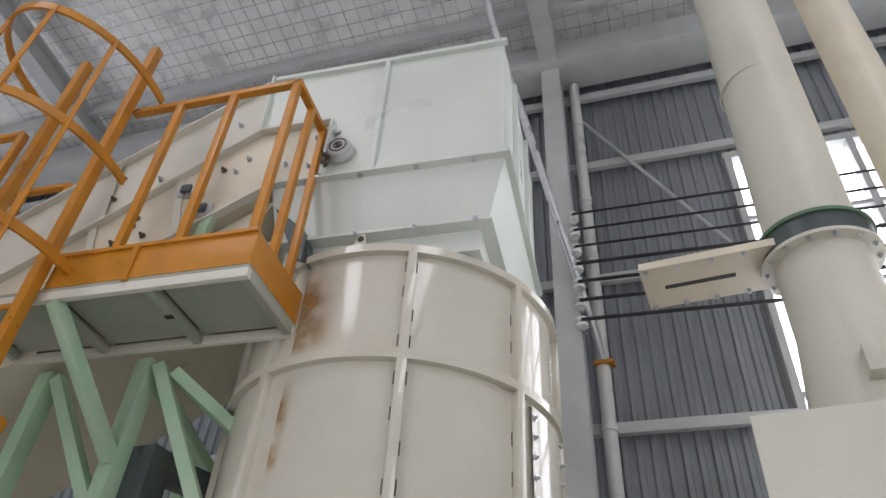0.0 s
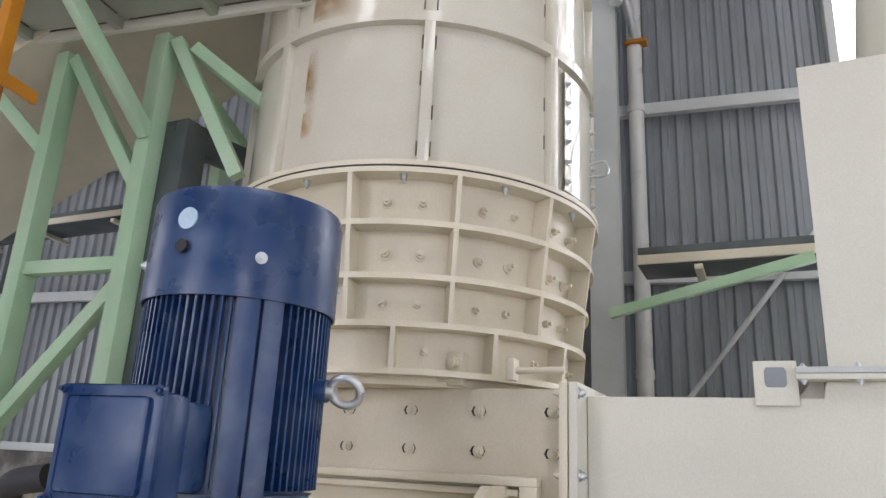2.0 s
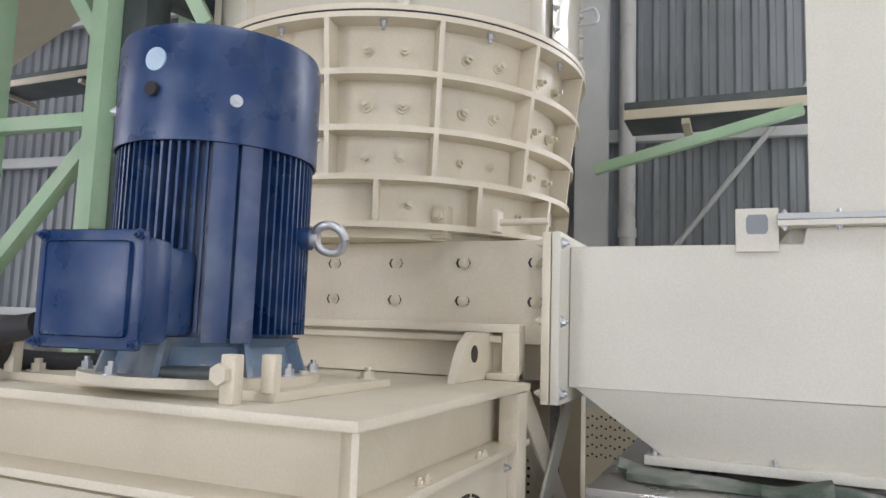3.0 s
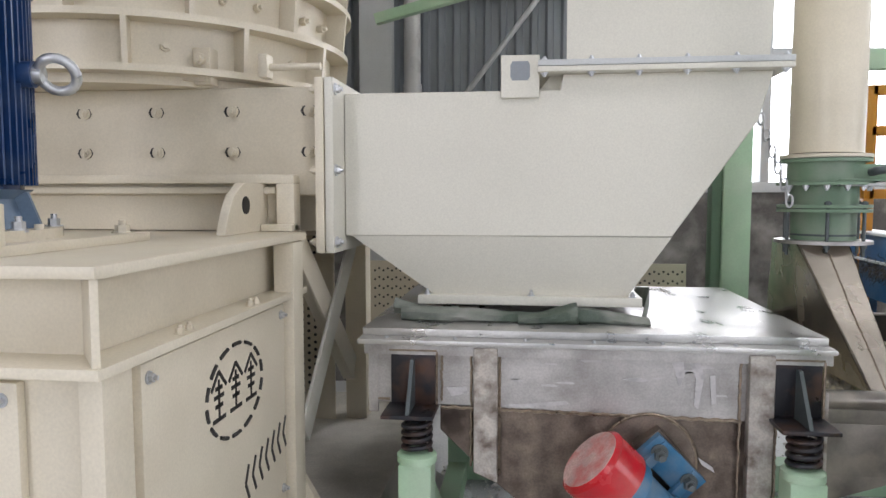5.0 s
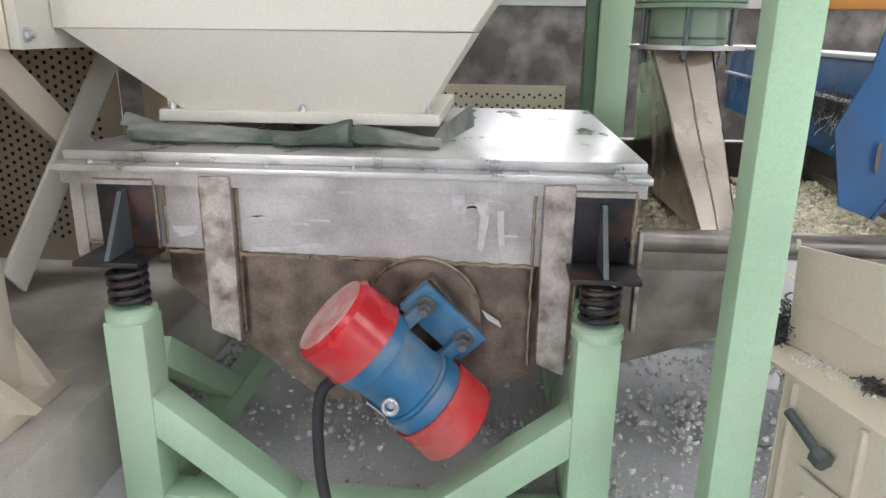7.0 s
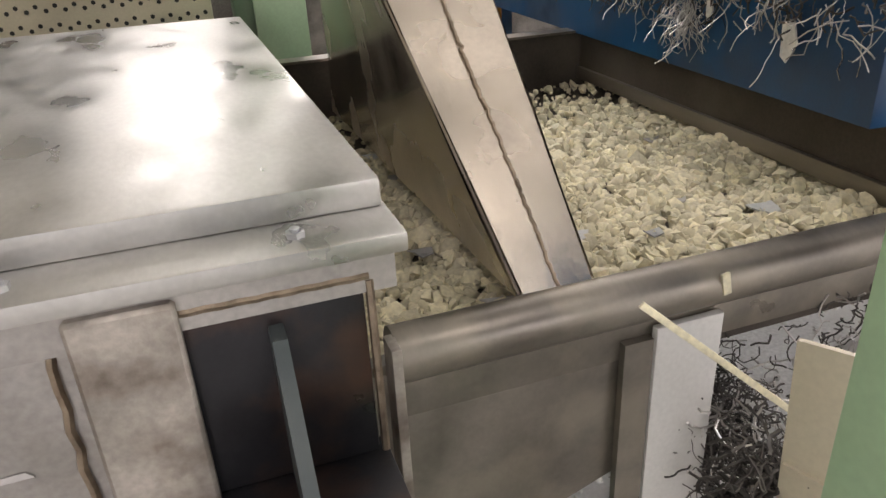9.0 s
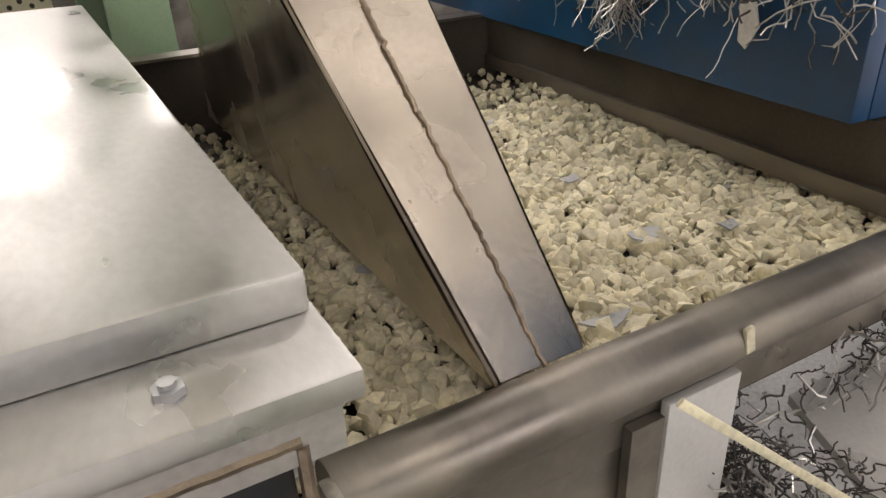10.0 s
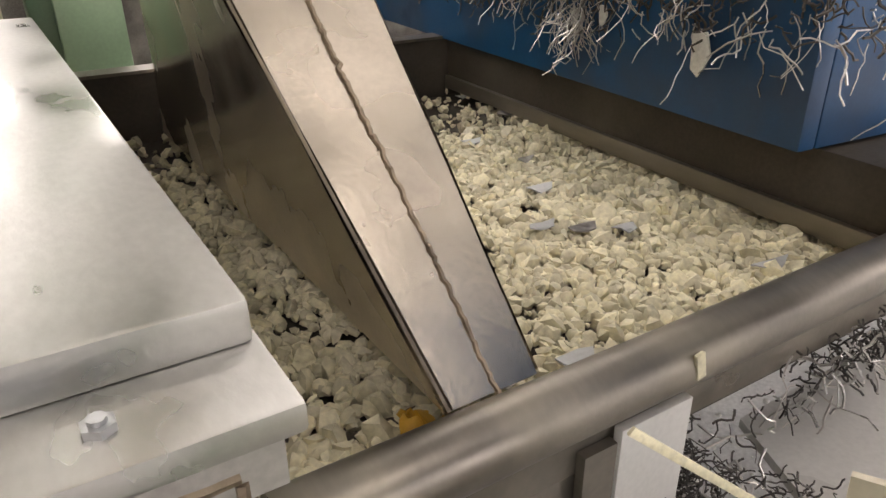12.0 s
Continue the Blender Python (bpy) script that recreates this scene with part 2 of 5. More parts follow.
def lathe(cx, cy, profile, bm=None, seg=72, a0=0.0, a1=360.0):
    """Turns a profile of (radius, z) round the upright axis at cx, cy; profile is closed when its ends meet."""
    bm = bm or bmesh.new()
    full = abs(a1 - a0) >= 359.9
    count = seg if full else seg + 1
    rings = []
    for i in range(count):
        a = radians(a0 + (a1 - a0) * i / seg)
        rings.append([bm.verts.new((cx + r * math.cos(a), cy + r * math.sin(a), z)) for r, z in profile])
    for i in range(seg):
        p, q = rings[i], rings[(i + 1) % count]
        for j in range(len(profile) - 1):
            bm.faces.new((p[j], q[j], q[j + 1], p[j + 1]))
    return bm


def band(cx, cy, r0, r1, z0, z1, bm=None, seg=72, a0=0.0, a1=360.0):
    return lathe(cx, cy, [(r0, z0), (r1, z0), (r1, z1), (r0, z1), (r0, z0)], bm, seg, a0, a1)


def prism(points, push, bm=None, bev=0.0):
    """A solid from a flat outline pushed along a vector."""
    tmp = bmesh.new()
    face = tmp.faces.new([tmp.verts.new(p) for p in points])
    out = bmesh.ops.extrude_face_region(tmp, geom=[face])
    bmesh.ops.translate(tmp, vec=Vector(push), verts=[g for g in out["geom"] if isinstance(g, bmesh.types.BMVert)])
    bmesh.ops.recalc_face_normals(tmp, faces=tmp.faces[:])
    if bev:
        bmesh.ops.bevel(tmp, geom=tmp.edges[:], offset=bev, segments=1, affect="EDGES")
    if bm is None:
        return tmp
    return absorb(bm, tmp)


def loft(sections, bm=None, caps=True):
    """Joins loops of points of equal count into a skin."""
    tmp = bmesh.new()
    rings = [[tmp.verts.new(p) for p in s] for s in sections]
    k = len(rings[0])
    for a, b in zip(rings, rings[1:]):
        for i in range(k):
            tmp.faces.new((a[i], a[(i + 1) % k], b[(i + 1) % k], b[i]))
    if caps:
        tmp.faces.new(rings[0])
        tmp.faces.new(rings[-1])
    bmesh.ops.recalc_face_normals(tmp, faces=tmp.faces[:])
    if bm is None:
        return tmp
    return absorb(bm, tmp)


def pipe(points, r, bm=None, seg=10):
    """A round hose or wire through points."""
    bm = bm or bmesh.new()
    pts = [Vector(p) for p in points]
    rings = []
    side = None
    for i, p in enumerate(pts):
        d = (pts[min(i + 1, len(pts) - 1)] - pts[max(i - 1, 0)]).normalized()
        if side is None:
            side = d.orthogonal().normalized()
        side = (side - d * side.dot(d)).normalized()
        other = d.cross(side)
        rings.append([bm.verts.new(p + r * (side * math.cos(t) + other * math.sin(t))) for t in (2 * math.pi * k / seg for k in range(seg))])
    for a, b in zip(rings, rings[1:]):
        for k in range(seg):
            bm.faces.new((a[k], a[(k + 1) % seg], b[(k + 1) % seg], b[k]))
    bm.faces.new(rings[0][::-1])
    bm.faces.new(rings[-1])
    return bm


def smooth_path(points, n=8):
    """Points along a soft curve through the given ones."""
    p = [Vector(q) for q in points]
    p = [2 * p[0] - p[1], *p, 2 * p[-1] - p[-2]]
    out = []
    for i in range(1, len(p) - 2):
        for k in range(n):
            t = k / n
            out.append(0.5 * (2 * p[i] + (p[i + 1] - p[i - 1]) * t + (2 * p[i - 1] - 5 * p[i] + 4 * p[i + 1] - p[i + 2]) * t * t
                              + (3 * p[i] - p[i - 1] - 3 * p[i + 1] + p[i + 2]) * t ** 3))
    return [*out, p[-2]]


def bolt(p, way, r=0.011, bm=None, long=0.012, washer=True):
    """A hexagon bolt head on a washer at p, facing along way."""
    p, d = Vector(p), Vector(way).normalized()
    bm = bm or bmesh.new()
    if washer:
        rod(p - d * 0.004, p + d * 0.003, r * 1.45, bm, 14)
    rod(p, p + d * long, r, bm, 6)
    rod(p + d * long * 0.9, p + d * (long * 1.6), r * 0.55, bm, 10)
    return bm


def data(name, bm, mat, angle=38):
    me = bpy.data.meshes.new(name)
    bm.to_mesh(me)
    bm.free()
    me.materials.append(mat)
    me.polygons.foreach_set("use_smooth", [True] * len(me.polygons))
    me.set_sharp_from_angle(angle=radians(angle))
    return me


def world_of(ob):
    m = ob.matrix_basis
    return world_of(ob.parent) @ ob.matrix_parent_inverse @ m if ob.parent else m


def part(name, bm, mat, parent, label="", local=False):
    """Links a bmesh as one mesh under a thing or a part."""
    ob = new(name, data(name, bm, mat))
    ob.parent = parent
    if not local:
        ob.matrix_parent_inverse = world_of(parent).inverted()
    if label:
        tagged(ob, label)
    return ob


def thing(name, at, label, category, group="", kind=""):
    """An Empty at the base of a thing, which carries its parts."""
    ob = new(name)
    ob.matrix_basis = at if isinstance(at, Matrix) else Matrix.Translation(at)
    ob.empty_display_size = 0.1
    return tagged(ob, label, category, group, kind)


def solid(name, bm, mat, label, category, group="", kind=""):
    """A thing or piece of the setting of one mesh."""
    return tagged(new(name, data(name, bm, mat)), label, category, group, kind)


# The hall stands turned by six degrees against the machines.
HALL = pose(0, 5.2, 0, 0, 0, 6)
HALL_INV = HALL.inverted()


def hall(name, bm, mat, label, category, kind="structure"):
    bmesh.ops.transform(bm, matrix=HALL, verts=bm.verts[:])
    return solid(name, bm, mat, label, category, "", kind)

# ---- the hall ----
floor = solid("floor", box(-14, 14, -14, 16, -0.25, 0.0), CONCRETE, "dusty grey concrete workshop floor with pale spilt powder", "floor", "", "structure")


def corrugated(x0, x1, z0, z1, y=0.0, pitch=0.108, deep=0.026, thick=0.012):
    """Trapezoid sheet that stands in the plane y, ribs upright."""
    bm = bmesh.new()
    xs = []
    x = x0
    while x < x1:
        for dx, dy in ((0, 0), (0.046, 0), (0.060, -deep), (0.094, -deep)):
            if x + dx < x1:
                xs.append((x + dx, y + dy))
        x += pitch
    xs.append((x1, y))
    rows = [[bm.verts.new((px, py, z)) for px, py in xs] for z in (z0, z1)]
    back = [[bm.verts.new((px, py + thick, z)) for px, py in xs] for z in (z0, z1)]
    for i in range(len(xs) - 1):
        bm.faces.new((rows[0][i], rows[0][i + 1], rows[1][i + 1], rows[1][i]))
        bm.faces.new((back[0][i + 1], back[0][i], back[1][i], back[1][i + 1]))
    return bm


WIN0, WIN1, SILL, HEAD = 0.56, 9.0, 1.36, 6.75
hall("wall_back_low", box(-13, 13, 0.0, 0.24, 0, SILL - 0.02), DADO, "stained dark plastered dado wall below the cladding", "wall")
hall("wall_back_cladding", corrugated(-13, WIN0, SILL, 8.6, 0.1), CLAD, "grey corrugated metal wall cladding", "wall")
hall("wall_back_cladding_above", corrugated(WIN0, 13, HEAD, 8.6, 0.1), CLAD, "grey corrugated metal cladding above the window band", "wall")
hall("wall_back_cladding_end", corrugated(WIN1, 13, SILL, HEAD, 0.1), CLAD, "grey corrugated metal cladding beside the window band", "wall")
sill = hall("window_sill", box(-13, 13, -0.03, 0.1, SILL - 0.02, SILL + 0.05, bev=0.006), GIRT, "light grey metal flashing along the wall", "trim")
hall("backdrop", box(-3, 20, 1.6, 1.62, -0.2, 15.0), SKYGLOW, "bright overcast daylight beyond the windows", "backdrop")
win = thing("window_1", HALL, "wide white-framed industrial window band full of daylight", "window", "", "structure")
bm = bmesh.new()
for x in np.arange(WIN0, WIN1 + 0.01, 1.055):
    box(x - 0.03, x + 0.03, -0.02, 0.1, SILL + 0.05, HEAD, bm, 0.004)
part("window_frame", bm, GIRT, win, local=True)
for z in (2.3, 3.25, 4.2, 5.15, 5.95):
    part("glazing_bar", box(WIN0, WIN1, 0.0, 0.07, z - 0.022, z + 0.022, bev=0.004), GIRT, win, local=True)
part("window_frame", box(WIN0 - 0.04, WIN1, -0.02, 0.1, HEAD - 0.03, HEAD + 0.05, bev=0.004), GIRT, win, local=True)

# girts, columns, rafters
for z in (6.9, 5.45, 4.02, 2.72):
    x1 = 13 if z > 6.8 else WIN0
    hall("trim_girt", bar((-13, -0.03, z), (x1, -0.03, z), 0.06, 0.09), GIRT, "light grey steel wall girt", "trim")
hall("trim_girt", bar((-13, -0.03, 8.0), (13, -0.03, 8.0), 0.06, 0.1), GIRT, "light grey steel wall girt", "trim")


def i_column(x, y=-0.28, z1=8.5, w=0.2, d=0.24):
    bm = box(x - w / 2, x + w / 2, y - d / 2, y - d / 2 + 0.014, 0, z1)
    box(x - w / 2, x + w / 2, y + d / 2 - 0.014, y + d / 2, 0, z1, bm)
    box(x - 0.006, x + 0.006, y - d / 2 + 0.014, y + d / 2 - 0.014, 0, z1, bm)
    return bm


for x in (-1.02, -6.9, 7.2):
    hall("trim_column", i_column(x), GIRT, "light grey steel I-section building column", "column")
SLOPE = 0.10
roof = bmesh.new()
for x in (-13, -5.1, 5.3):
    x2 = {-13: -5.1, -5.1: 5.3, 5.3: 13}[x]
    prism([(x, 0.3, 8.62), (x, -17, 8.62 + SLOPE * 17), (x, -17, 8.72 + SLOPE * 17), (x, 0.3, 8.72)], (x2 - x, 0, 0), roof)
hall("ceiling", roof, ROOFFOIL, "white quilted foil roof insulation held by wire mesh", "ceiling")
mesh = bmesh.new()
for x in np.arange(-8, 3.2, 0.16):
    bar((x, 0.2, 8.585), (x, -6.5, 8.585 + SLOPE * 6.6), 0.008, 0.008, mesh, 0)
for y in np.arange(0.1, -6.5, -0.16):
    bar((-8, y, 8.58 - SLOPE * y), (3.2, y, 8.58 - SLOPE * y), 0.008, 0.008, mesh, 0)
hall("ceiling_mesh", mesh, GALV, "fine galvanised wire mesh under the roof foil", "ceiling")
for y in (-0.9, -2.35, -3.8, -5.3, -6.8, -8.3):
    hall("trim_purlin", bar((-13, y, 8.48 - SLOPE * y), (13, y, 8.48 - SLOPE * y), 0.07, 0.18), GIRT, "light grey steel roof purlin", "beam")
for x in (-1.02, -6.9, 7.2):
    bm = bar((x, -0.2, 8.15), (x, -16.5, 8.15 + SLOPE * 16.3), 0.2, 0.02)
    bar((x, -0.2, 8.45), (x, -16.5, 8.45 + SLOPE * 16.3), 0.2, 0.02, bm)
    bar((x, -0.2, 8.3), (x, -16.5, 8.3 + SLOPE * 16.3), 0.012, 0.3, bm)
    hall("trim_rafter", bm, GIRT, "light grey steel roof rafter", "beam")
hall("trim_eaves_beam", box(-13, 13, -0.5, -0.08, 8.14, 8.48, bev=0.01), GIRT, "light grey steel eaves beam", "beam")
for x0, z0, x1, z1 in ((-0.79, 7.60, 0.50, 5.40), (0.36, 3.05, -0.75, 1.60)):
    hall("trim_brace", rod((x0, -0.1, z0), (x1, -0.1, z1), 0.018), GIRT, "light grey steel wall bracing rod", "brace")
# side and front walls close the hall
hall("wall_left", box(-13.2, -13, -16, 0.2, 0, 9.8), CLAD, "grey metal side wall", "wall")
hall("wall_right", box(13, 13.2, -16, 0.2, 0, 9.8), CLAD, "grey metal side wall", "wall")
hall("wall_front_low", box(-13, 13, -14.6, -14.4, 0, 1.0), CLAD, "grey metal front wall", "wall")
hall("wall_front_high", box(-13, 13, -14.6, -14.4, 5.8, 10.4), CLAD, "grey metal front wall", "wall")

# wall services
dp = thing("drain_pipe", HALL @ Matrix.Translation((-0.80, -0.14, 0)), "white plastic drainpipe clipped to the wall", "pipe")
part("pipe", rod((0, 0, 0), (0, 0, 8.1), 0.055), PVC, dp, local=True)
for z in (2.0, 3.95, 5.6, 6.3, 7.4):
    part("collar", rod((0, 0, z), (0, 0, z + 0.06), 0.064), PVC, dp, local=True)
rack = thing("insulator_rack", HALL @ Matrix.Translation((-0.9, -0.5, 4.7)), "row of white spool insulators on a steel column", "insulator")
for i in range(7):
    z = 0.185 * i
    part("insulator", lathe(0, 0, [(0.0, z - 0.04), (0.045, z - 0.04), (0.05, z - 0.02), (0.03, z), (0.05, z + 0.02), (0.045, z + 0.04), (0.0, z + 0.04)], seg=16), PORCELAIN, rack, local=True)
    part("bracket", bar((0, 0.16, z), (0, -0.05, z), 0.03, 0.012), GALV, rack, local=True)
for i in range(7):
    z = 4.7 + 0.185 * i
    pts = smooth_path([(-0.9, -0.55, z), (1.5, -0.55, z - 0.05 + 0.004 * i), (4.2, -0.5, z - 0.02), (9, -0.45, z + 0.1)], 6)
    hall("power_cable", pipe(pts, 0.011 if i > 3 else 0.015, seg=8), RUBBER, "black power cable strung along the wall", "cable", "")
cond = thing("conduit", (-0.70, 4.95, 4.62), "galvanised conduit pipe curving down to the wall", "pipe")
part("pipe", pipe(smooth_path([(-0.76, 4.97, 4.50), (-0.83, 4.80, 4.95), (-0.99, 4.0, 6.05), (-1.12, 3.2, 7.0), (-1.2, 2.8, 8.4)], 8), 0.035, seg=14), GALV, cond)
part("bracket", box(-0.84, -0.68, 4.90, 5.0, 4.50, 4.53, bev=0.004), ORANGE, cond, "orange steel bracket")
for y0, z0, name in ((3.95, 2.5, "cable_tray"),):
    for x0, x1, z0 in ((-8.5, -4.0, 3.17), (-0.62, 1.3, 2.5)):
        tray = thing("cable_tray", (x0, y0, z0), "grey-green steel cable tray on brackets behind the mill", "cable tray", "cable trays")
        part("channel", bar((x0, y0, z0), (x1, y0, z0), 0.3, 0.10), DARKSTEEL, tray)
        part("lip", bar((x0, y0 - 0.16, z0 - 0.02), (x1, y0 - 0.16, z0 - 0.02), 0.012, 0.05), CREAM, tray)
        for x in np.arange(x0 + 0.3, x1, 0.9):
            part("bracket", bar((x, y0 - 0.15, z0 - 0.07), (x, y0 + 0.2, z0 - 0.09), 0.04, 0.03), CREAM, tray)
brace = thing("duct_brace", (-0.6, 3.7, 2.2), "mint green steel strut behind the duct", "strut")
part("strut", bar((-0.75, 3.7, 2.18), (0.2, 3.72, 2.42), 0.05, 0.05), MINT, brace)

# ---- the mill ----
CX, CY, R = -1.52, 3.00, 0.80


def on_mill(r, a, z):
    return Vector((CX + r * math.cos(radians(a)), CY + r * math.sin(radians(a)), z))


def block(a, r0, r1, half, z0, z1, bm=None, bev=0.002):
    """An upright plate on the mill that points outward at angle a."""
    p, q = on_mill(r0, a, (z0 + z1) / 2), on_mill(r1, a, (z0 + z1) / 2)
    return bar(p, q, half * 2, z1 - z0, bm, bev)


mill = thing("pulverizer_mill", (CX, CY, 1.2), "tall cream-painted drum mill with bolted ribs on a steel base", "mill")
drum = part("drum", lathe(CX, CY, [(R - 0.03, 2.47), (R, 2.47), (R, 3.67), (R - 0.03, 3.67)], seg=120), DRUM, mill)
for z in (3.09, 3.66):
    part("hoop", band(CX, CY, R - 0.004, R + 0.035, z - 0.022, z + 0.022, seg=120), DRUM, mill)
for k in range(9):
    a = -62.5 + 39.3 * k
    for z0, z1 in ((2.47, 3.068), (3.112, 3.638)):
        part("rib", block(a, R - 0.004, R + 0.035, 0.022, z0, z1), DRUM, mill)
        for i in range(4):
            z = z0 + (z1 - z0) * (i + 0.45 + 0.1 * math.sin(3 * i + k)) / 4
            for s in (-1, 1):
                p = on_mill(R + 0.001, a + s * 1.85, z)
                if -110 < a < 10 and (i + k + s) % 3:
                    part("weld_dash", bar(p - UP * 0.03, p + UP * 0.03, 0.005, 0.004, None, 0), RUSTY, mill)
part("cover_plate", band(CX, CY, 0.05, R + 0.03, 3.665, 3.682, seg=96), DRUM, mill)
part("flange", band(CX, CY, R - 0.05, R + 0.047, 2.452, 2.472, seg=120), CREAM, mill)
part("gasket", band(CX, CY, R - 0.05, R + 0.043, 2.444, 2.452, seg=120), RUBBER, mill)
part("flange", band(CX, CY, R - 0.05, R + 0.047, 2.424, 2.444, seg=120), CREAM, mill)
# lower body: narrowing wall behind ribs
part("lower_wall", lathe(CX, CY, [(R - 0.035, 2.426), (R - 0.075, 2.1), (R - 0.10, 1.68)], seg=120), CREAM, mill)
RINGS = [2.434, 2.24, 2.047, 1.878, 1.715]
OUTER = [0.847, 0.823, 0.80, 0.785, 0.772]
for z, ro in zip(RINGS[1:], OUTER[1:]):
    part("ring_rib", band(CX, CY, 0.69, ro, z - 0.011, z + 0.011, seg=120), CREAM, mill)
for row in range(4):
    z0, z1, ro, ri = RINGS[row + 1] + 0.011, RINGS[row] - 0.011, (OUTER[row] + OUTER[row + 1]) / 2, 0.757 - 0.02 * row
    offset = 0 if row < 3 else 13.0
    for k in range(13):
        a = -80.5 + offset + 27.7 * k
        plate = [on_mill(0.68, a - 0.65, z0), on_mill(OUTER[row + 1], a - 0.65, z0), on_mill(OUTER[row], a - 0.65, z1), on_mill(0.70, a - 0.65, z1)]
        part("gusset", prism(plate, on_mill(0.8, a + 0.65, 0) - on_mill(0.8, a - 0.65, 0)), CREAM, mill)
        if -110 < a < 40 or a > 330:
            for s in (9.0, 19.0):
                zz = z0 + (z1 - z0) * 0.48
                p = on_mill(ri - 0.004, a + s, zz)
                b = part("bolt", bolt(p, on_mill(1, a + s, 0) - on_mill(0, a + s, 0), 0.0155, long=0.026), CREAM, mill)
for k in range(13):
    a = -67 + 27.7 * k
    part("flange_bolt", bolt(on_mill(R + 0.012, a, 2.424), (0, 0, -1), 0.012, long=0.02), GALV, mill, "dark steel bolt")
for z0, z1, a0, a1 in ((3.115, 3.635, -99.9, -84), (2.60, 3.066, -99.9, -95)):
    part("rust_run", lathe(CX, CY, [(R + 0.0015, z0), (R + 0.0015, z1)], seg=10, a0=a0, a1=a1), STAIN, mill, "orange-brown rust run")
# inspection door on the drum's side
door = part("inspection_door", lathe(CX, CY, [(R + 0.002, 2.50), (R + 0.022, 2.50), (R + 0.022, 3.04), (R + 0.002, 3.04)], seg=24, a0=-17, a1=8), DRUM, mill)
for i in range(6):
    for a in (-15.5, 6.5):
        part("bolt", bolt(on_mill(R + 0.024, a, 2.54 + 0.09 * i), on_mill(1, a, 0) - on_mill(0, a, 0), 0.010), GALV, door)
part("handle", pipe(smooth_path([on_mill(R + 0.02, 3, 2.72), on_mill(R + 0.09, 3, 2.73), on_mill(R + 0.1, 3, 2.67), on_mill(R + 0.02, 3, 2.66)], 5), 0.007, seg=8), GALV, mill, "bent steel rod handle")
lug = prism([on_mill(R - 0.01, -84, 3.68), on_mill(R - 0.01, -78.5, 3.68), on_mill(R - 0.01, -80, 3.775), on_mill(R - 0.01, -82.5, 3.775)], on_mill(0.012, -81, 0) - on_mill(0, -81, 0), None, 0.003)
part("lifting_lug", lug, CREAM, mill)
part("lug_hole", rod(on_mill(R - 0.014, -81.2, 3.745), on_mill(R + 0.006, -81.2, 3.745), 0.017), MARKHOLE, mill)
# outlet housing below the ribs
HY = 2.49
part("outlet_housing", prism([(-2.25, HY, 1.32), (-0.66, HY, 1.32), (-0.66, HY, 1.675), (-2.25, HY, 1.675)], (0, 0.95, 0), None, 0.004), CREAM, mill)
part("housing_top_ring", band(CX, CY, 0.5, 0.70, 1.675, 1.70, seg=96), CREAM, mill)
part("housing_lower", box(-2.2, -0.665, HY + 0.06, 3.5, 1.2, 1.32), CREAM, mill)
part("ledge", box(-1.95, -0.80, HY - 0.07, HY, 1.325, 1.347, bev=0.003), CREAM, mill)
part("ledge", box(-1.95, -0.92, HY - 0.045, HY, 1.347, 1.372, bev=0.003), CREAM, mill)
part("ledge", box(-1.9, -1.20, HY - 0.10, HY + 0.02, 1.678, 1.692, bev=0.003), CREAM, mill)
part("ledge", box(-1.9, -1.03, HY - 0.06, HY + 0.02, 1.692, 1.715, bev=0.003), CREAM, mill)
part("clamp_block", box(-1.08, -1.02, HY - 0.05, HY + 0.01, 1.68, 1.80, bev=0.006), CREAM, mill)
part("clamp_bolt", bolt((-1.05, HY - 0.05, 1.76), (0, -1, 0), 0.02, long=0.02), CREAM, mill)
part("clamp_bolt", rod((-0.83, HY - 0.02, 1.735), (-0.66, HY - 0.02, 1.735), 0.012), CREAM, mill)
part("clamp_block", box(-0.86, -0.83, HY - 0.05, HY + 0.01, 1.70, 1.775, bev=0.004), CREAM, mill)
for x in (-1.5, -1.238, -0.972, -0.708):
    for z in (1.597, 1.463):
        part("slot", prism([(x - 0.028 + 0.056 * c, HY - 0.002, z + s) for c, s in ((0.15, -0.016), (0.85, -0.016), (1, 0), (0.85, 0.016), (0.15, 0.016), (0, 0))], (0, 0.004, 0)), MARKHOLE, mill)
        part("bolt", bolt((x + 0.004, HY - 0.004, z), (0, -1, 0), 0.014, long=0.012), CREAM, mill)
for x0, x1 in ((-0.662, -0.634), (-0.630, -0.602)):
    part("outlet_flange", box(x0, x1, 2.40, 3.30, 1.136, 1.69, bev=0.003), CREAM if x0 < -0.65 else WHITE, mill)
for z in (1.17, 1.40, 1.655):
    part("flange_bolt", bolt((-0.60, 2.425, z), (1, 0, 0), 0.013, long=0.014), GALV, mill)
    part("flange_bolt", bolt((-0.664, 2.425, z), (-1, 0, 0), 0.013, long=0.014), CREAM, mill)

# ---- the base of mill and motor ----
BT = 1.205
base = thing("steel_pedestal", (-1.6, 1.9, 0.25), "long cream-painted steel machine base with dusty bolted panels", "machine base")
part("top_plate", box(-2.75, -0.68, 1.27, 2.36, BT - 0.022, BT, bev=0.004), CREAM, base)
part("rear_plate", box(-2.75, -0.75, 2.36, 3.6, BT - 0.024, BT - 0.004), CREAM, base)
part("rear_body", box(-2.70, -1.50, 2.36, 3.55, 0.30, BT - 0.024), CREAM, base)
part("rear_post", box(-0.85, -0.75, 3.45, 3.55, 0.26, BT - 0.024, bev=0.003), CREAM, base)
part("web", box(-2.70, -0.765, 1.375, 2.34, 1.035, BT - 0.022), CREAM, base)
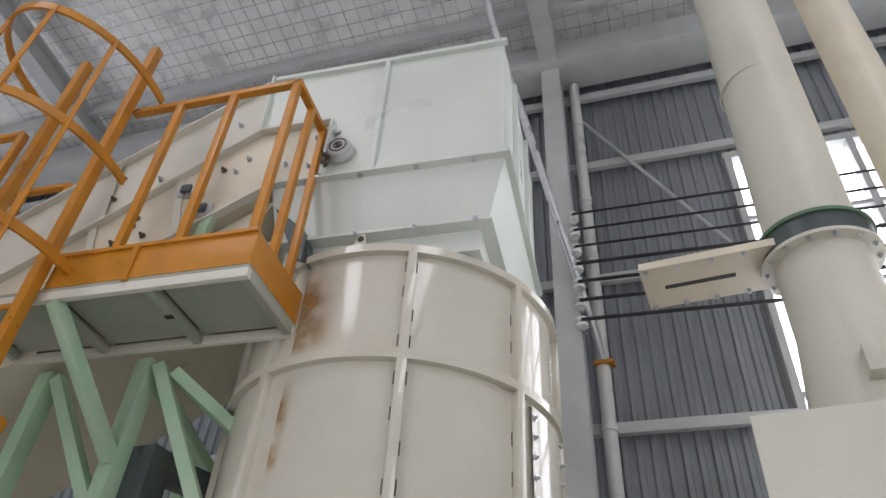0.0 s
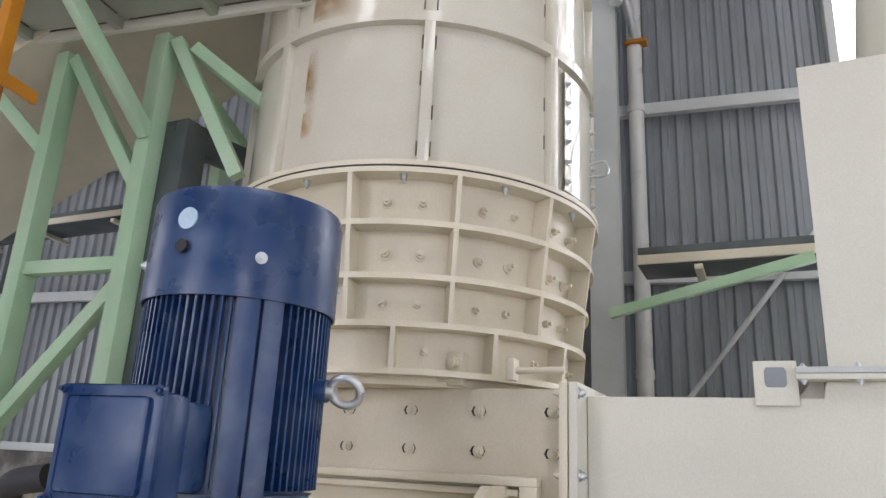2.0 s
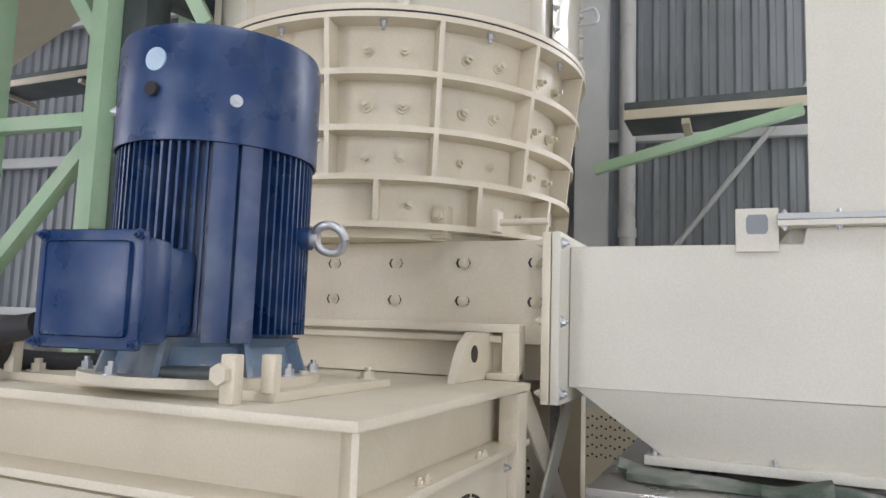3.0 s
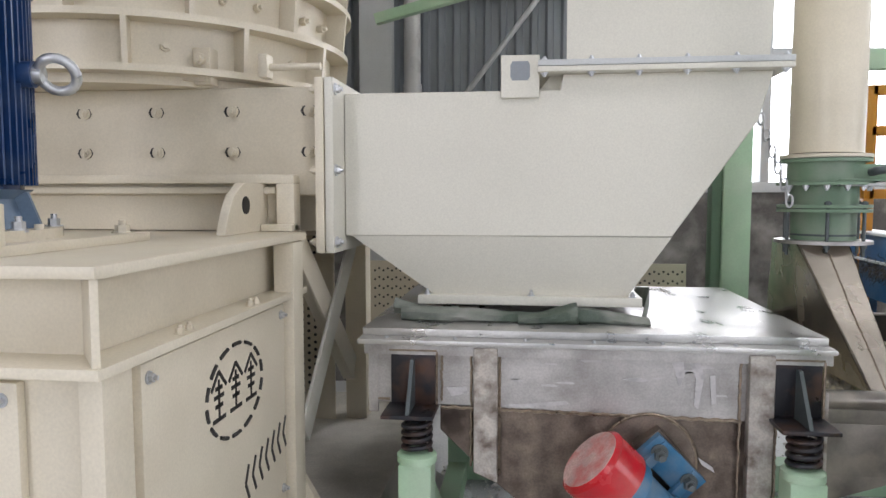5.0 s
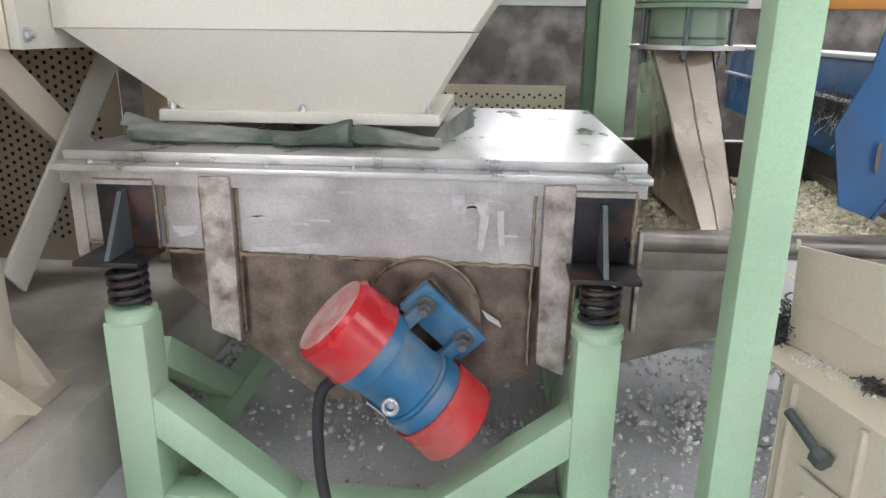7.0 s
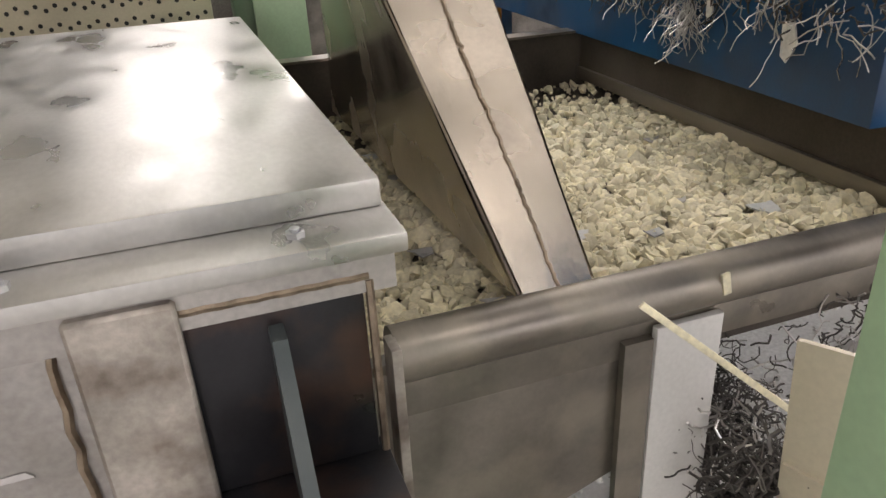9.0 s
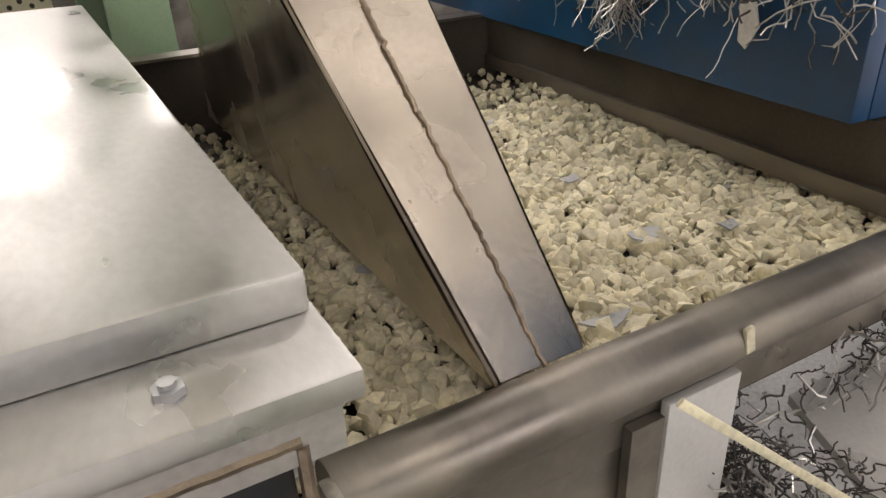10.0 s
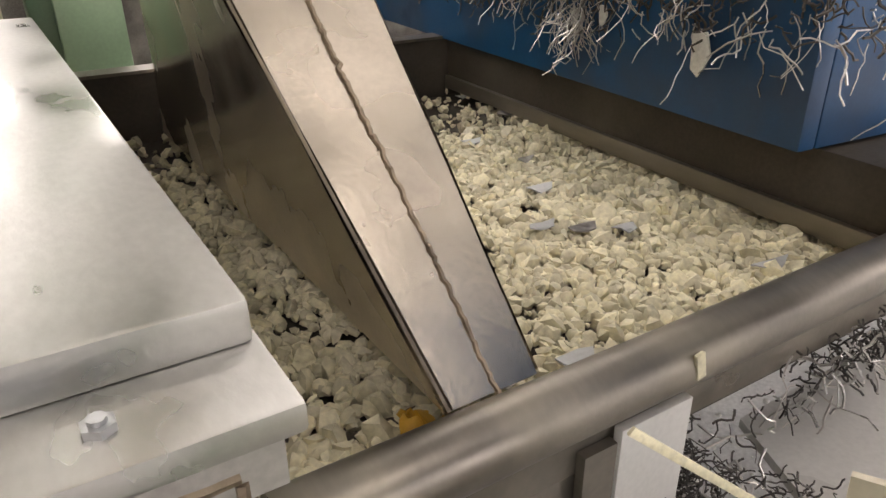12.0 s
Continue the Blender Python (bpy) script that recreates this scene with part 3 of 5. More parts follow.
part("rim", box(-2.75, -0.68, 1.27, 2.36, 1.015, 1.035, bev=0.003), CREAM, base)
part("stiffener", bar((-0.688, 1.278, (1.035 + BT - 0.022) / 2), (-0.772, 1.382, (1.035 + BT - 0.022) / 2), 0.014, BT - 0.022 - 1.035, None, 0.002), CREAM, base)
part("stiffener", box(-2.2, -2.16, 1.28, 1.38, 1.035, BT - 0.022), CREAM, base)
part("body", box(-2.70, -0.72, 1.32, 2.34, 0.30, 1.015), CREAM, base)
part("foot_flange", box(-2.80, -0.60, 1.22, 2.40, 0.26, 0.30, bev=0.004), CREAM, base)
side = part("side_panel", box(-0.722, -0.70, 1.43, 2.20, 0.40, 1.005, bev=0.003), CREAM, base, "cream bolted side panel with a black stencilled oval")
front = part("front_panel", box(-2.1, -0.85, 1.30, 1.32, 0.40, 1.00, bev=0.003), CREAM, base)
for y in (1.455, 2.17):
    for z in (0.975, 0.46):
        part("bolt", bolt((-0.70, y, z), (1, 0, 0), 0.009), GALV, side)
part("bolt", bolt((-0.88, 1.30, 0.97), (0, -1, 0), 0.009), GALV, front)
for y in (1.58, 1.62, 1.95, 1.99):
    part("rim_bolt", bolt((-0.70, y, 1.035), (0, 0, 1), 0.009), CREAM, base)
for y in (1.34, 2.26):
    part("corner_post", box(-0.735, -0.675 if y > 2 else -0.69, y - 0.045, y + 0.045, 0.30, BT - 0.024 if y > 2 else 1.015, bev=0.003), CREAM, base)
part("foot_gusset", prism([(-0.70, 2.30, 0.30), (-0.60, 2.30, 0.30), (-0.70, 2.30, 0.47)], (0, 0.03, 0)), CREAM, base)
part("foot_gusset", prism([(-0.70, 2.16, 0.30), (-0.55, 2.16, 0.30), (-0.70, 2.16, 0.42)], (0, 0.03, 0)), CREAM, base)
part("top_beam", box(-2.0, -0.735, 2.405, 2.47, 1.358, 1.386, bev=0.003), CREAM, base)
part("back_web", box(-2.0, -0.80, 2.455, 2.468, BT, 1.358), CREAM, base)
part("end_post", box(-0.793, -0.735, 2.405, 2.47, BT, 1.358, bev=0.003), CREAM, base)
part("lug_plate", prism([(-0.868, 2.12, BT), (-0.868, 2.455, BT), (-0.868, 2.455, 1.357), (-0.868, 2.26, 1.357), (-0.868, 2.19, 1.32), (-0.868, 2.15, 1.27)], (0.028, 0, 0), None, 0.002), CREAM, base)
part("lug_hole", rod((-0.872, 2.27, 1.29), (-0.837, 2.27, 1.29), 0.027), MARKHOLE, base)
part("step_plate", box(-0.838, -0.735, 2.38, 2.455, BT, BT + 0.022, bev=0.003), CREAM, base)
# stencilled oval and chevrons on the side panel, drawn as bars
for k in range(14):
    a0, a1 = radians(k * 360 / 14 + 3), radians(k * 360 / 14 + 19)
    p = [(-0.698, 1.85 + 0.163 * math.cos(a), 0.845 + 0.112 * math.sin(a)) for a in (a0, (a0 + a1) / 2, a1)]
    part("oval_dash", pipe(p, 0.005, seg=6), MARKHOLE, side)
for cy in (1.755, 1.85, 1.945):
    for dz, half in ((0.028, 0.018), (0.008, 0.026), (-0.014, 0.020), (-0.046, 0.034)):
        part("character_bar", box(-0.7005, -0.6985, cy - half, cy + half, 0.845 + dz - 0.005, 0.845 + dz + 0.005), MARKHOLE, side)
    part("character_bar", box(-0.7005, -0.6985, cy - 0.004, cy + 0.004, 0.795, 0.893), MARKHOLE, side)
    for way in (-1, 1):
        part("character_bar", bar((-0.6995, cy, 0.912), (-0.6995, cy + way * 0.040, 0.872), 0.003, 0.009, None, 0), MARKHOLE, side)
for k in range(7):
    for y0, z0, s in ((2.195 - 0.046 * k, 0.625 - 0.007 * k, 1), (1.47 + 0.05 * k, 0.548 - 0.004 * k, -1)):
        part("chevron", bar((-0.6995, y0, z0 + 0.045), (-0.6995, y0 - s * 0.022, z0), 0.003, 0.010, None, 0), MARKHOLE, side)
        part("chevron", bar((-0.6995, y0 - s * 0.022, z0), (-0.6995, y0, z0 - 0.045), 0.003, 0.010, None, 0), MARKHOLE, side)
# motor slide rails and adjusting screws
part("motor_plate", box(-1.95, -0.95, 1.40, 1.92, BT, BT + 0.022, bev=0.003), CREAM, base)
for x in (-1.80, -1.02):
    part("screw_block", box(x - 0.006, x + 0.030, 1.315, 1.345, BT, BT + 0.10, bev=0.004), CREAM, base)
    part("screw_block", box(x + 0.04, x + 0.075, 1.385, 1.41, BT + 0.02, BT + 0.10, bev=0.004), CREAM, base)
    part("adjusting_screw", rod((x - 0.16, 1.325, BT + 0.055), (x + 0.01, 1.335, BT + 0.06), 0.014), DARKSTEEL, base)
    part("lock_nut", rod((x + 0.0, 1.30, BT + 0.06), (x + 0.0, 1.315, BT + 0.06), 0.022, seg=6), CREAM, base)
for x, y in ((-0.99, 1.86), (-1.02, 1.60), (-1.72, 1.45), (-1.4, 1.43)):
    part("hold_down_bolt", bolt((x, y, BT + 0.022), (0, 0, 1), 0.018, long=0.02), CREAM, base)
solid("plinth", box(-2.95, -0.50, 1.05, 3.9, 0.0, 0.258, bev=0.012), PLINTH, "dusty concrete plinth under the machine base", "plinth", "", "structure")

# ---- the motor ----
MX, MY = -1.275, 1.555
motor = thing("electric_motor", (MX, MY, BT + 0.02), "upright dark blue finned electric motor with terminal box", "motor")
MZ = BT + 0.022
part("foot_flange", band(MX, MY, 0.10, 0.280, MZ, MZ + 0.022, seg=72), CREAM, motor)
part("end_bell", lathe(MX, MY, [(0.0, MZ + 0.022), (0.225, MZ + 0.022), (0.215, MZ + 0.04), (0.20, MZ + 0.085), (0.225, MZ + 0.105), (0.0, MZ + 0.105)], seg=72), PRIMER, motor)
for k in range(8):
    a = radians(k * 45 + 20)
    d = Vector((math.cos(a), math.sin(a), 0))
    c = Vector((MX, MY, 0))
    part("bell_rib", prism([c + d * 0.19 + UP * (MZ + 0.022), c + d * 0.252 + UP * (MZ + 0.022), c + d * 0.225 + UP * (MZ + 0.10), c + d * 0.19 + UP * (MZ + 0.10)], d.cross(UP) * 0.014), PRIMER, motor)
    d2 = Vector((math.cos(a + 0.35), math.sin(a + 0.35), 0))
    part("flange_bolt", bolt(c + d2 * 0.262 + UP * (MZ + 0.022), (0, 0, 1), 0.013, long=0.018), GALV, motor)
F0, F1, C1 = MZ + 0.105, 1.772, 2.028
frame_ = part("stator_frame", lathe(MX, MY, [(0.0, F0), (0.207, F0), (0.207, F1), (0.0, F1)], seg=72), BLUE, motor)
for k in range(72):
    a = k * 5.0
    if 308 < a < 336:
        continue
    p = Vector((MX, MY, 0))
    d = Vector((math.cos(radians(a)), math.sin(radians(a)), 0))
    part("cooling_fin", bar(p + d * 0.203 + UP * ((F0 + F1) / 2), p + d * 0.234 + UP * ((F0 + F1) / 2), 0.0055, F1 - F0 - 0.02, None, 0), BLUE, motor)
for a0, a1 in ((-52, -39), (-37, -25)):
    part("frame_pad", lathe(MX, MY, [(0.2, F0 - 0.01), (0.236, F0 - 0.01), (0.236, F1), (0.2, F1)], seg=6, a0=a0, a1=a1), BLUE, motor)
cowl = part("fan_cowl", lathe(MX, MY, [(0.238, F1 - 0.01), (0.243, F1 - 0.01), (0.243, C1 - 0.02), (0.237, C1), (0.0, C1 + 0.004)], seg=96), BLUE, motor)
for a in (-42, 48, 138, 228):
    d = Vector((math.cos(radians(a)), math.sin(radians(a)), 0))
    part("screw", bolt(Vector((MX, MY, F1 + 0.085)) + d * 0.243, d, 0.010, long=0.008), GALV, cowl)
d = Vector((math.cos(radians(-86)), math.sin(radians(-86)), 0))
part("sticker", rod(Vector((MX, MY, 1.945)) + d * 0.235, Vector((MX, MY, 1.945)) + d * 0.2455, 0.027), LABEL, cowl, "round pale blue sticker")
part("plug", rod(Vector((MX, MY, 1.875)) + d * 0.235, Vector((MX, MY, 1.875)) + d * 0.255, 0.016), RUBBER, cowl, "black rubber plug")
d = Vector((math.cos(radians(14)), math.sin(radians(14)), 0))
p = Vector((MX, MY, 1.575)) + d * 0.225
part("eye_boss", rod(p, p + d * 0.03, 0.028), BLUE, motor)
loop = [p + d * (0.076 + 0.038 * math.cos(t)) + (d.cross(UP) * 0.55 + UP * 0.83).normalized() * (0.038 * math.sin(t)) for t in np.linspace(0, 2 * math.pi, 20)]
part("lifting_eye", pipe(loop, 0.011, rod(p + d * 0.02, p + d * 0.048, 0.02)), GALV, motor, "bright galvanised lifting eye")
# terminal box turned towards the aisle
tb = pose(MX, MY, 0, 0, 0, 6.5)


def tbox(x0, x1, y0, y1, z0, z1, bev):
    bm = box(x0, x1, y0, y1, z0, z1, bev=bev)
    bmesh.ops.transform(bm, matrix=tb, verts=bm.verts[:])
    return bm


neck = part("terminal_neck", tbox(-0.10, 0.10, -0.30, -0.19, 1.335, 1.52, 0.02), BLUE, motor)
tbx = part("terminal_box", tbox(-0.112, 0.112, -0.378, -0.285, 1.318, 1.532, 0.025), BLUE, motor)
lidp = part("lid", tbox(-0.125, 0.125, -0.398, -0.378, 1.308, 1.542, 0.012), BLUE, tbx)
part("lid_face", tbox(-0.100, 0.100, -0.407, -0.397, 1.332, 1.518, 0.010), BLUE, tbx)
for x in (-0.113, 0.113):
    for z in (1.320, 1.530):
        bm = bolt((x, -0.398, z), (0, -1, 0), 0.008)
        bmesh.ops.transform(bm, matrix=tb, verts=bm.verts[:])
        part("screw", bm, BLUE, tbx)
hose = thing("cable_hose", (-1.75, 1.5, BT), "thick black corrugated cable hose", "hose")
part("hose", pipe(smooth_path([(-1.62, 1.36, 1.345), (-1.72, 1.34, 1.32), (-1.78, 1.42, 1.255), (-1.70, 1.56, 1.24), (-1.55, 1.72, 1.245)], 10), 0.032, seg=14), RUBBER, hose)

# ---- the feeder under the hopper ----
FX0, FX1, FY0, FY1 = -0.47, 0.835, 2.305, 3.42
feeder = thing("vibrating_feeder", (0.2, 2.8, 0.5), "worn steel vibrating feeder box with a lidded top on springs", "feeder")
part("upper_body", prism([(FX0, FY0, 0.69), (FX1, FY0, 0.665), (FX1, FY0, 0.875), (FX0, FY0, 0.875)], (0, FY1 - FY0, 0), None, 0.003), STEEL, feeder)
low = [(-0.256, 0.68), (0.70, 0.67), (0.70, 0.43), (0.633, 0.396), (0.525, 0.333), (0.11, 0.29), (-0.084, 0.444), (-0.256, 0.605)]
part("lower_body", prism([(x, FY0 + 0.012, z) for x, z in low], (0, FY1 - FY0 - 0.03, 0), None, 0.002), RUSTY, feeder)
for x0, x1, z0 in ((-0.152, -0.080, 0.46), (0.632, 0.703, 0.405)):
    part("strut_bar", prism([(x0, FY0 - 0.028, z0 + 0.03), (x1, FY0 - 0.028, z0), (x1, FY0 - 0.028, 0.868), (x0, FY0 - 0.028, 0.868)], (0, 0.034, 0), None, 0.003), MOTTLED, feeder, "mottled scorched steel bar")
    part("weld_seam", pipe([(x1 + 0.004, FY0 - 0.002, z) for z in np.linspace(z0 + 0.02, 0.86, 20)], 0.005, seg=6), WELD, feeder)
part("weld_seam", pipe([(x, FY0 - 0.002 + 0.002 * math.sin(90 * x), 0.677 - 0.012 * x + 0.002 * math.sin(140 * x)) for x in np.linspace(-0.25, 0.62, 70)], 0.0055, seg=6), WELD, feeder)
part("weld_flange", prism([(FX0 - 0.004, FY0 - 0.006, 0.66), (FX0 + 0.025, FY0 - 0.006, 0.66), (FX0 + 0.025, FY0 - 0.006, 0.87), (FX0 - 0.004, FY0 - 0.006, 0.87)], (0, 0.012, 0)), STEEL, feeder)
# lid: stepped sheet with a bolted front flange
CX0, CX1, CY0, CY1 = -0.505, 0.868, 2.278, 3.47
lid = part("lid", box(CX0, CX1, CY0, CY1, 0.872, 0.888, bev=0.004), BRIGHT, feeder, "grey sheet steel lid with bolted edge")
part("lid_fold", box(CX0 + 0.004, CX1 - 0.004, CY0 + 0.056, CY1 - 0.004, 0.888, 0.912, bev=0.004), BRIGHT, lid)
part("lid_lip", box(CX0 + 0.02, CX1 - 0.01, CY0 + 0.008, CY0 + 0.02, 0.842, 0.872), STEEL, lid)
part("lid_lip", box(CX1 - 0.022, CX1 - 0.010, CY0 + 0.02, CY1 - 0.02, 0.842, 0.872), STEEL, lid)
for x in (-0.42, -0.21, 0.0, 0.2, 0.395, 0.60, 0.791):
    part("bolt", bolt((x, CY0 + 0.028, 0.888), (0, 0, 1), 0.0074, long=0.0042, washer=False), GALV, lid)
# torn film and tape left on the front sheet
for pts in ([(0.42, 0.845), (0.455, 0.85), (0.46, 0.80), (0.445, 0.765), (0.435, 0.80)], [(0.47, 0.84), (0.50, 0.845), (0.515, 0.80), (0.50, 0.70), (0.488, 0.71), (0.492, 0.79)],
            [(-0.06, 0.695), (0.02, 0.70), (0.12, 0.712), (0.13, 0.702), (0.03, 0.688), (-0.05, 0.684)], [(0.53, 0.80), (0.545, 0.802), (0.55, 0.72), (0.537, 0.715)], [(-0.235, 0.74), (-0.175, 0.745), (-0.17, 0.725), (-0.22, 0.715)], [(0.50, 0.56), (0.545, 0.53), (0.55, 0.515), (0.515, 0.535)]):
    part("film_scrap", prism([(x, FY0 - 0.001, z) for x, z in pts], (0, -0.002, 0)), FILM, feeder, "torn scrap of white film")
# spring seats with gussets
for x, sx in ((-0.335, -1), (0.765, 1)):
    seat = part("spring_bracket", box(x - 0.068, x + 0.068, FY0 - 0.016, FY0 + 0.004, 0.69, 0.852, bev=0.004), BLACKSTEEL, feeder, "scorched black steel bracket")
    part("shelf", box(x - 0.076, x + 0.076, FY0 - 0.138, FY0 + 0.002, 0.678, 0.690, bev=0.003), BLACKSTEEL, seat)
    part("gusset", prism([(x - 0.005, FY0 - 0.13, 0.69), (x - 0.005, FY0 - 0.01, 0.69), (x - 0.005, FY0 - 0.01, 0.83), (x - 0.005, FY0 - 0.04, 0.83)], (0.011, 0, 0)), DARKSTEEL, seat)
    bm = pipe([(x - 0.072 + 0.144 * t, FY0 - 0.018, 0.855 + 0.0003 * math.sin(40 * t)) for t in np.linspace(0, 1, 24)], 0.0032, seg=6)
    pipe([(x + 0.072, FY0 - 0.018, 0.692 + 0.16 * t) for t in np.linspace(0, 1, 24)], 0.0035, bm, seg=6)
    part("weld_seam", bm, WELD, seat)
# scorched welds round the front sheet and scuffs of bare metal
rs = random.Random(31)
for x0, z0, x1, z1 in ((-0.25, 0.70, -0.25, 0.86), (-0.16, 0.50, -0.16, 0.86), (0.615, 0.42, 0.615, 0.86), (-0.455, 0.70, -0.41, 0.70), (0.715, 0.45, 0.715, 0.66)):
    run = [(x0 + (x1 - x0) * t + rs.gauss(0, 0.0012), FY0 - 0.002, z0 + (z1 - z0) * t) for t in np.linspace(0, 1, 26)]
    part("weld_seam", pipe(run, 0.0038, seg=6), WELD, feeder)
for _ in range(16):
    x, z, r = rs.uniform(-0.05, 0.58), rs.uniform(0.70, 0.85), rs.uniform(0.006, 0.022)
    pts = [(x + r * 1.8 * rs.uniform(0.6, 1.2) * math.cos(a), FY0 - 0.0008, z + 0.35 * r * rs.uniform(0.5, 1.2) * math.sin(a)) for a in np.linspace(0, 5.5, 8)]
    part("scuff", prism(pts, (0, -0.0008, 0)), FILM if rs.random() < 0.5 else STEEL, feeder)
# vibrating motor
VM = Vector((0.318, 2.165, 0.458))
AX = Vector((0.69, 0.16, -0.71)).normalized()
PLUS = Vector((0.71, 0.0, 0.69)).normalized()
vib = thing("vibration_motor", VM, "dusty blue vibration motor with red end caps bolted aslant", "motor")


def along(t, r=0.0):
    return VM + AX * t + PLUS * r


part("barrel", rod(along(-0.105), along(0.105), 0.088, seg=40), VIBBLUE, vib)
for t in (-0.082, 0.082):
    part("collar", lathe(0, 0, [(0.086, -0.022), (0.099, -0.018), (0.1015, 0.0), (0.099, 0.018), (0.086, 0.022)], seg=44), VIBBLUE, vib, local=True).matrix_basis = Matrix.Translation(AX * t) @ AX.to_track_quat("Z", "Y").to_matrix().to_4x4()
part("rib", rod(along(0.052), along(0.060), 0.0945, seg=40), VIBBLUE, vib)
for s, t in ((-1, -0.192), (1, 0.192)):
    bm = rod(along(s * 0.100), along(t), 0.1065, seg=48)
    rod(along(t), along(t + s * 0.012), 0.1055, bm, 48, 0.094)
    cap = part("end_cap", bm, RED, vib, "red end cap powdered with pale dust")
    if s < 0:
        part("dust_film", rod(along(t - 0.0118), along(t - 0.0135), 0.093, seg=44), DUST, cap, "pale dust on the cap")
OUT = Vector((0, -1, 0))
for t in (-0.062, 0.062):
    part("foot_web", bar(along(t, 0.04) + Vector((0, 0.045, 0)), along(t, 0.172) + Vector((0, 0.07, 0)), 0.022, 0.03), VIBBLUE, vib)
    part("foot_bolt", bolt(along(t, 0.142) + Vector((0, 0.052, 0)), OUT, 0.0165, long=0.03), DARKSTEEL, vib)
part("foot_plate", bar(along(-0.10, 0.135) + Vector((0, 0.075, 0)), along(0.10, 0.135) + Vector((0, 0.075, 0)), 0.024, 0.085, None, 0.004, side=PLUS), VIBBLUE, vib)
p = along(0.02, -0.02) + OUT * 0.084
bm = rod(p, p + OUT * 0.02, 0.010)
pipe([p + OUT * 0.03 + Vector((0.015 * math.cos(t), 0, 0.017 * math.sin(t))) for t in np.linspace(0, 2 * math.pi, 14)], 0.005, bm, 6)
part("lifting_eye", bm, GALV, vib)
part("name_plate", bar(along(-0.01, -0.078) + OUT * 0.045, along(0.05, -0.078) + OUT * 0.045, 0.030, 0.004), GALV, vib)
part("gland", rod(along(-0.10, -0.06), along(-0.085, -0.115), 0.016), RUBBER, vib)
part("mount_disc", rod((0.36, FY0 + 0.005, 0.545), (0.36, FY0 - 0.012, 0.545), 0.135, seg=48), RUSTY, feeder, "round welded mounting plate")
bm = pipe([(0.36 + 0.137 * math.cos(t), FY0 - 0.008, 0.545 + 0.137 * math.sin(t)) for t in np.linspace(0, 2 * math.pi, 60)], 0.006, seg=6)
part("weld_seam", bm, WELD, feeder)
part("mount_block", prism([(0.31, FY0 - 0.01, 0.60), (0.385, FY0 - 0.01, 0.655), (0.50, FY0 - 0.01, 0.525), (0.43, FY0 - 0.01, 0.47)], (0, -0.045, 0), None, 0.003), RUSTY, feeder)
cab = thing("motor_cable", (0.2, 2.1, 0.05), "black rubber cable hanging to the floor", "cable")
part("cable", pipe(smooth_path([along(-0.085, -0.11), (0.150, 2.13, 0.41), (0.145, 2.11, 0.30), (0.17, 2.07, 0.17), (0.25, 2.0, 0.07), (0.42, 1.93, 0.02), (0.6, 1.9, 0.015)], 8), 0.013, seg=10), RUBBER, cab)

# green stand under the feeder
stand = thing("feeder_stand", (0.22, 2.7, 0.0), "mint green welded square tube stand with sloping braces", "stand")
LY = 2.215
for y in (LY, 3.45):
    for x in (-0.312, 0.762):
        leg = part("leg", box(x - 0.048, x + 0.048, y - 0.048, y + 0.048, 0.0, 0.545, bev=0.006), MINT, stand)
        part("spring_cup", lathe(x, y, [(0.0, 0.545), (0.058, 0.545), (0.058, 0.566), (0.050, 0.571), (0.0, 0.571)], seg=28), MINT, stand)
        coil = [(x + 0.040 * math.cos(t), y + 0.040 * math.sin(t), 0.576 + 0.096 * t / (2 * math.pi * 4.5)) for t in np.linspace(0, 2 * math.pi * 4.5, 90)]
        part("spring", pipe(coil, 0.0075, seg=8), BLACKSTEEL, stand, "black coil spring")
    part("brace", bar((-0.29, y, 0.325), (0.06, y, 0.035), 0.085, 0.085), MINT, stand)
    part("brace", bar((0.74, y, 0.325), (0.38, y, 0.035), 0.085, 0.085), MINT, stand)
    part("base_beam", bar((-0.36, y, 0.045), (0.81, y, 0.045), 0.085, 0.085), MINT, stand)
for x in (-0.312, 0.762):
    part("side_beam", bar((x, LY + 0.05, 0.045), (x, 3.40, 0.045), 0.085, 0.085), MINT, stand)
    part("side_brace", bar((x, LY + 0.08, 0.42), (x, 2.75, 0.07), 0.075, 0.075), MINT, stand)

for ob in (feeder, vib, cab, stand):
    ob.location.x += 0.004
# ---- discharge hopper ----
hopper = thing("discharge_hopper", (0.0, 2.9, 0.9), "cream-painted welded sheet hopper between mill and feeder", "hopper")
Y0, Y1 = 2.53, 3.22
face = [(-0.60, 1.185), (0.462, 1.188), (0.712, 1.55), (0.755, 1.705), (0.115, 1.705), (0.105, 1.655), (-0.60, 1.655)]
part("shell", prism([(x, Y0, z) for x, z in face], (0, Y1 - Y0, 0), None, 0.003), WHITE, hopper)
part("cone", loft([[(-0.58, Y0 + 0.003, 1.186), (0.462, Y0 + 0.003, 1.186), (0.462, Y1, 1.186), (-0.58, Y1, 1.186)],
                   [(-0.312, Y0 + 0.07, 0.985), (0.337, Y0 + 0.07, 0.985), (0.337, Y1 - 0.07, 0.985), (-0.312, Y1 - 0.07, 0.985)]]), WHITE, hopper)
part("collar", box(-0.36, 0.38, Y0 + 0.03, Y1 - 0.03, 0.955, 0.985, bev=0.003), WHITE, hopper)
for x in (-0.33, 0.02, 0.35):
    part("collar_bolt", bolt((x, Y0 + 0.05, 0.985), (0, 0, 1), 0.009, long=0.012), GALV, hopper)
part("flange", box(0.035, 0.80, Y0 - 0.05, Y1 + 0.05, 1.705, 1.722, bev=0.002), WHITE, hopper)
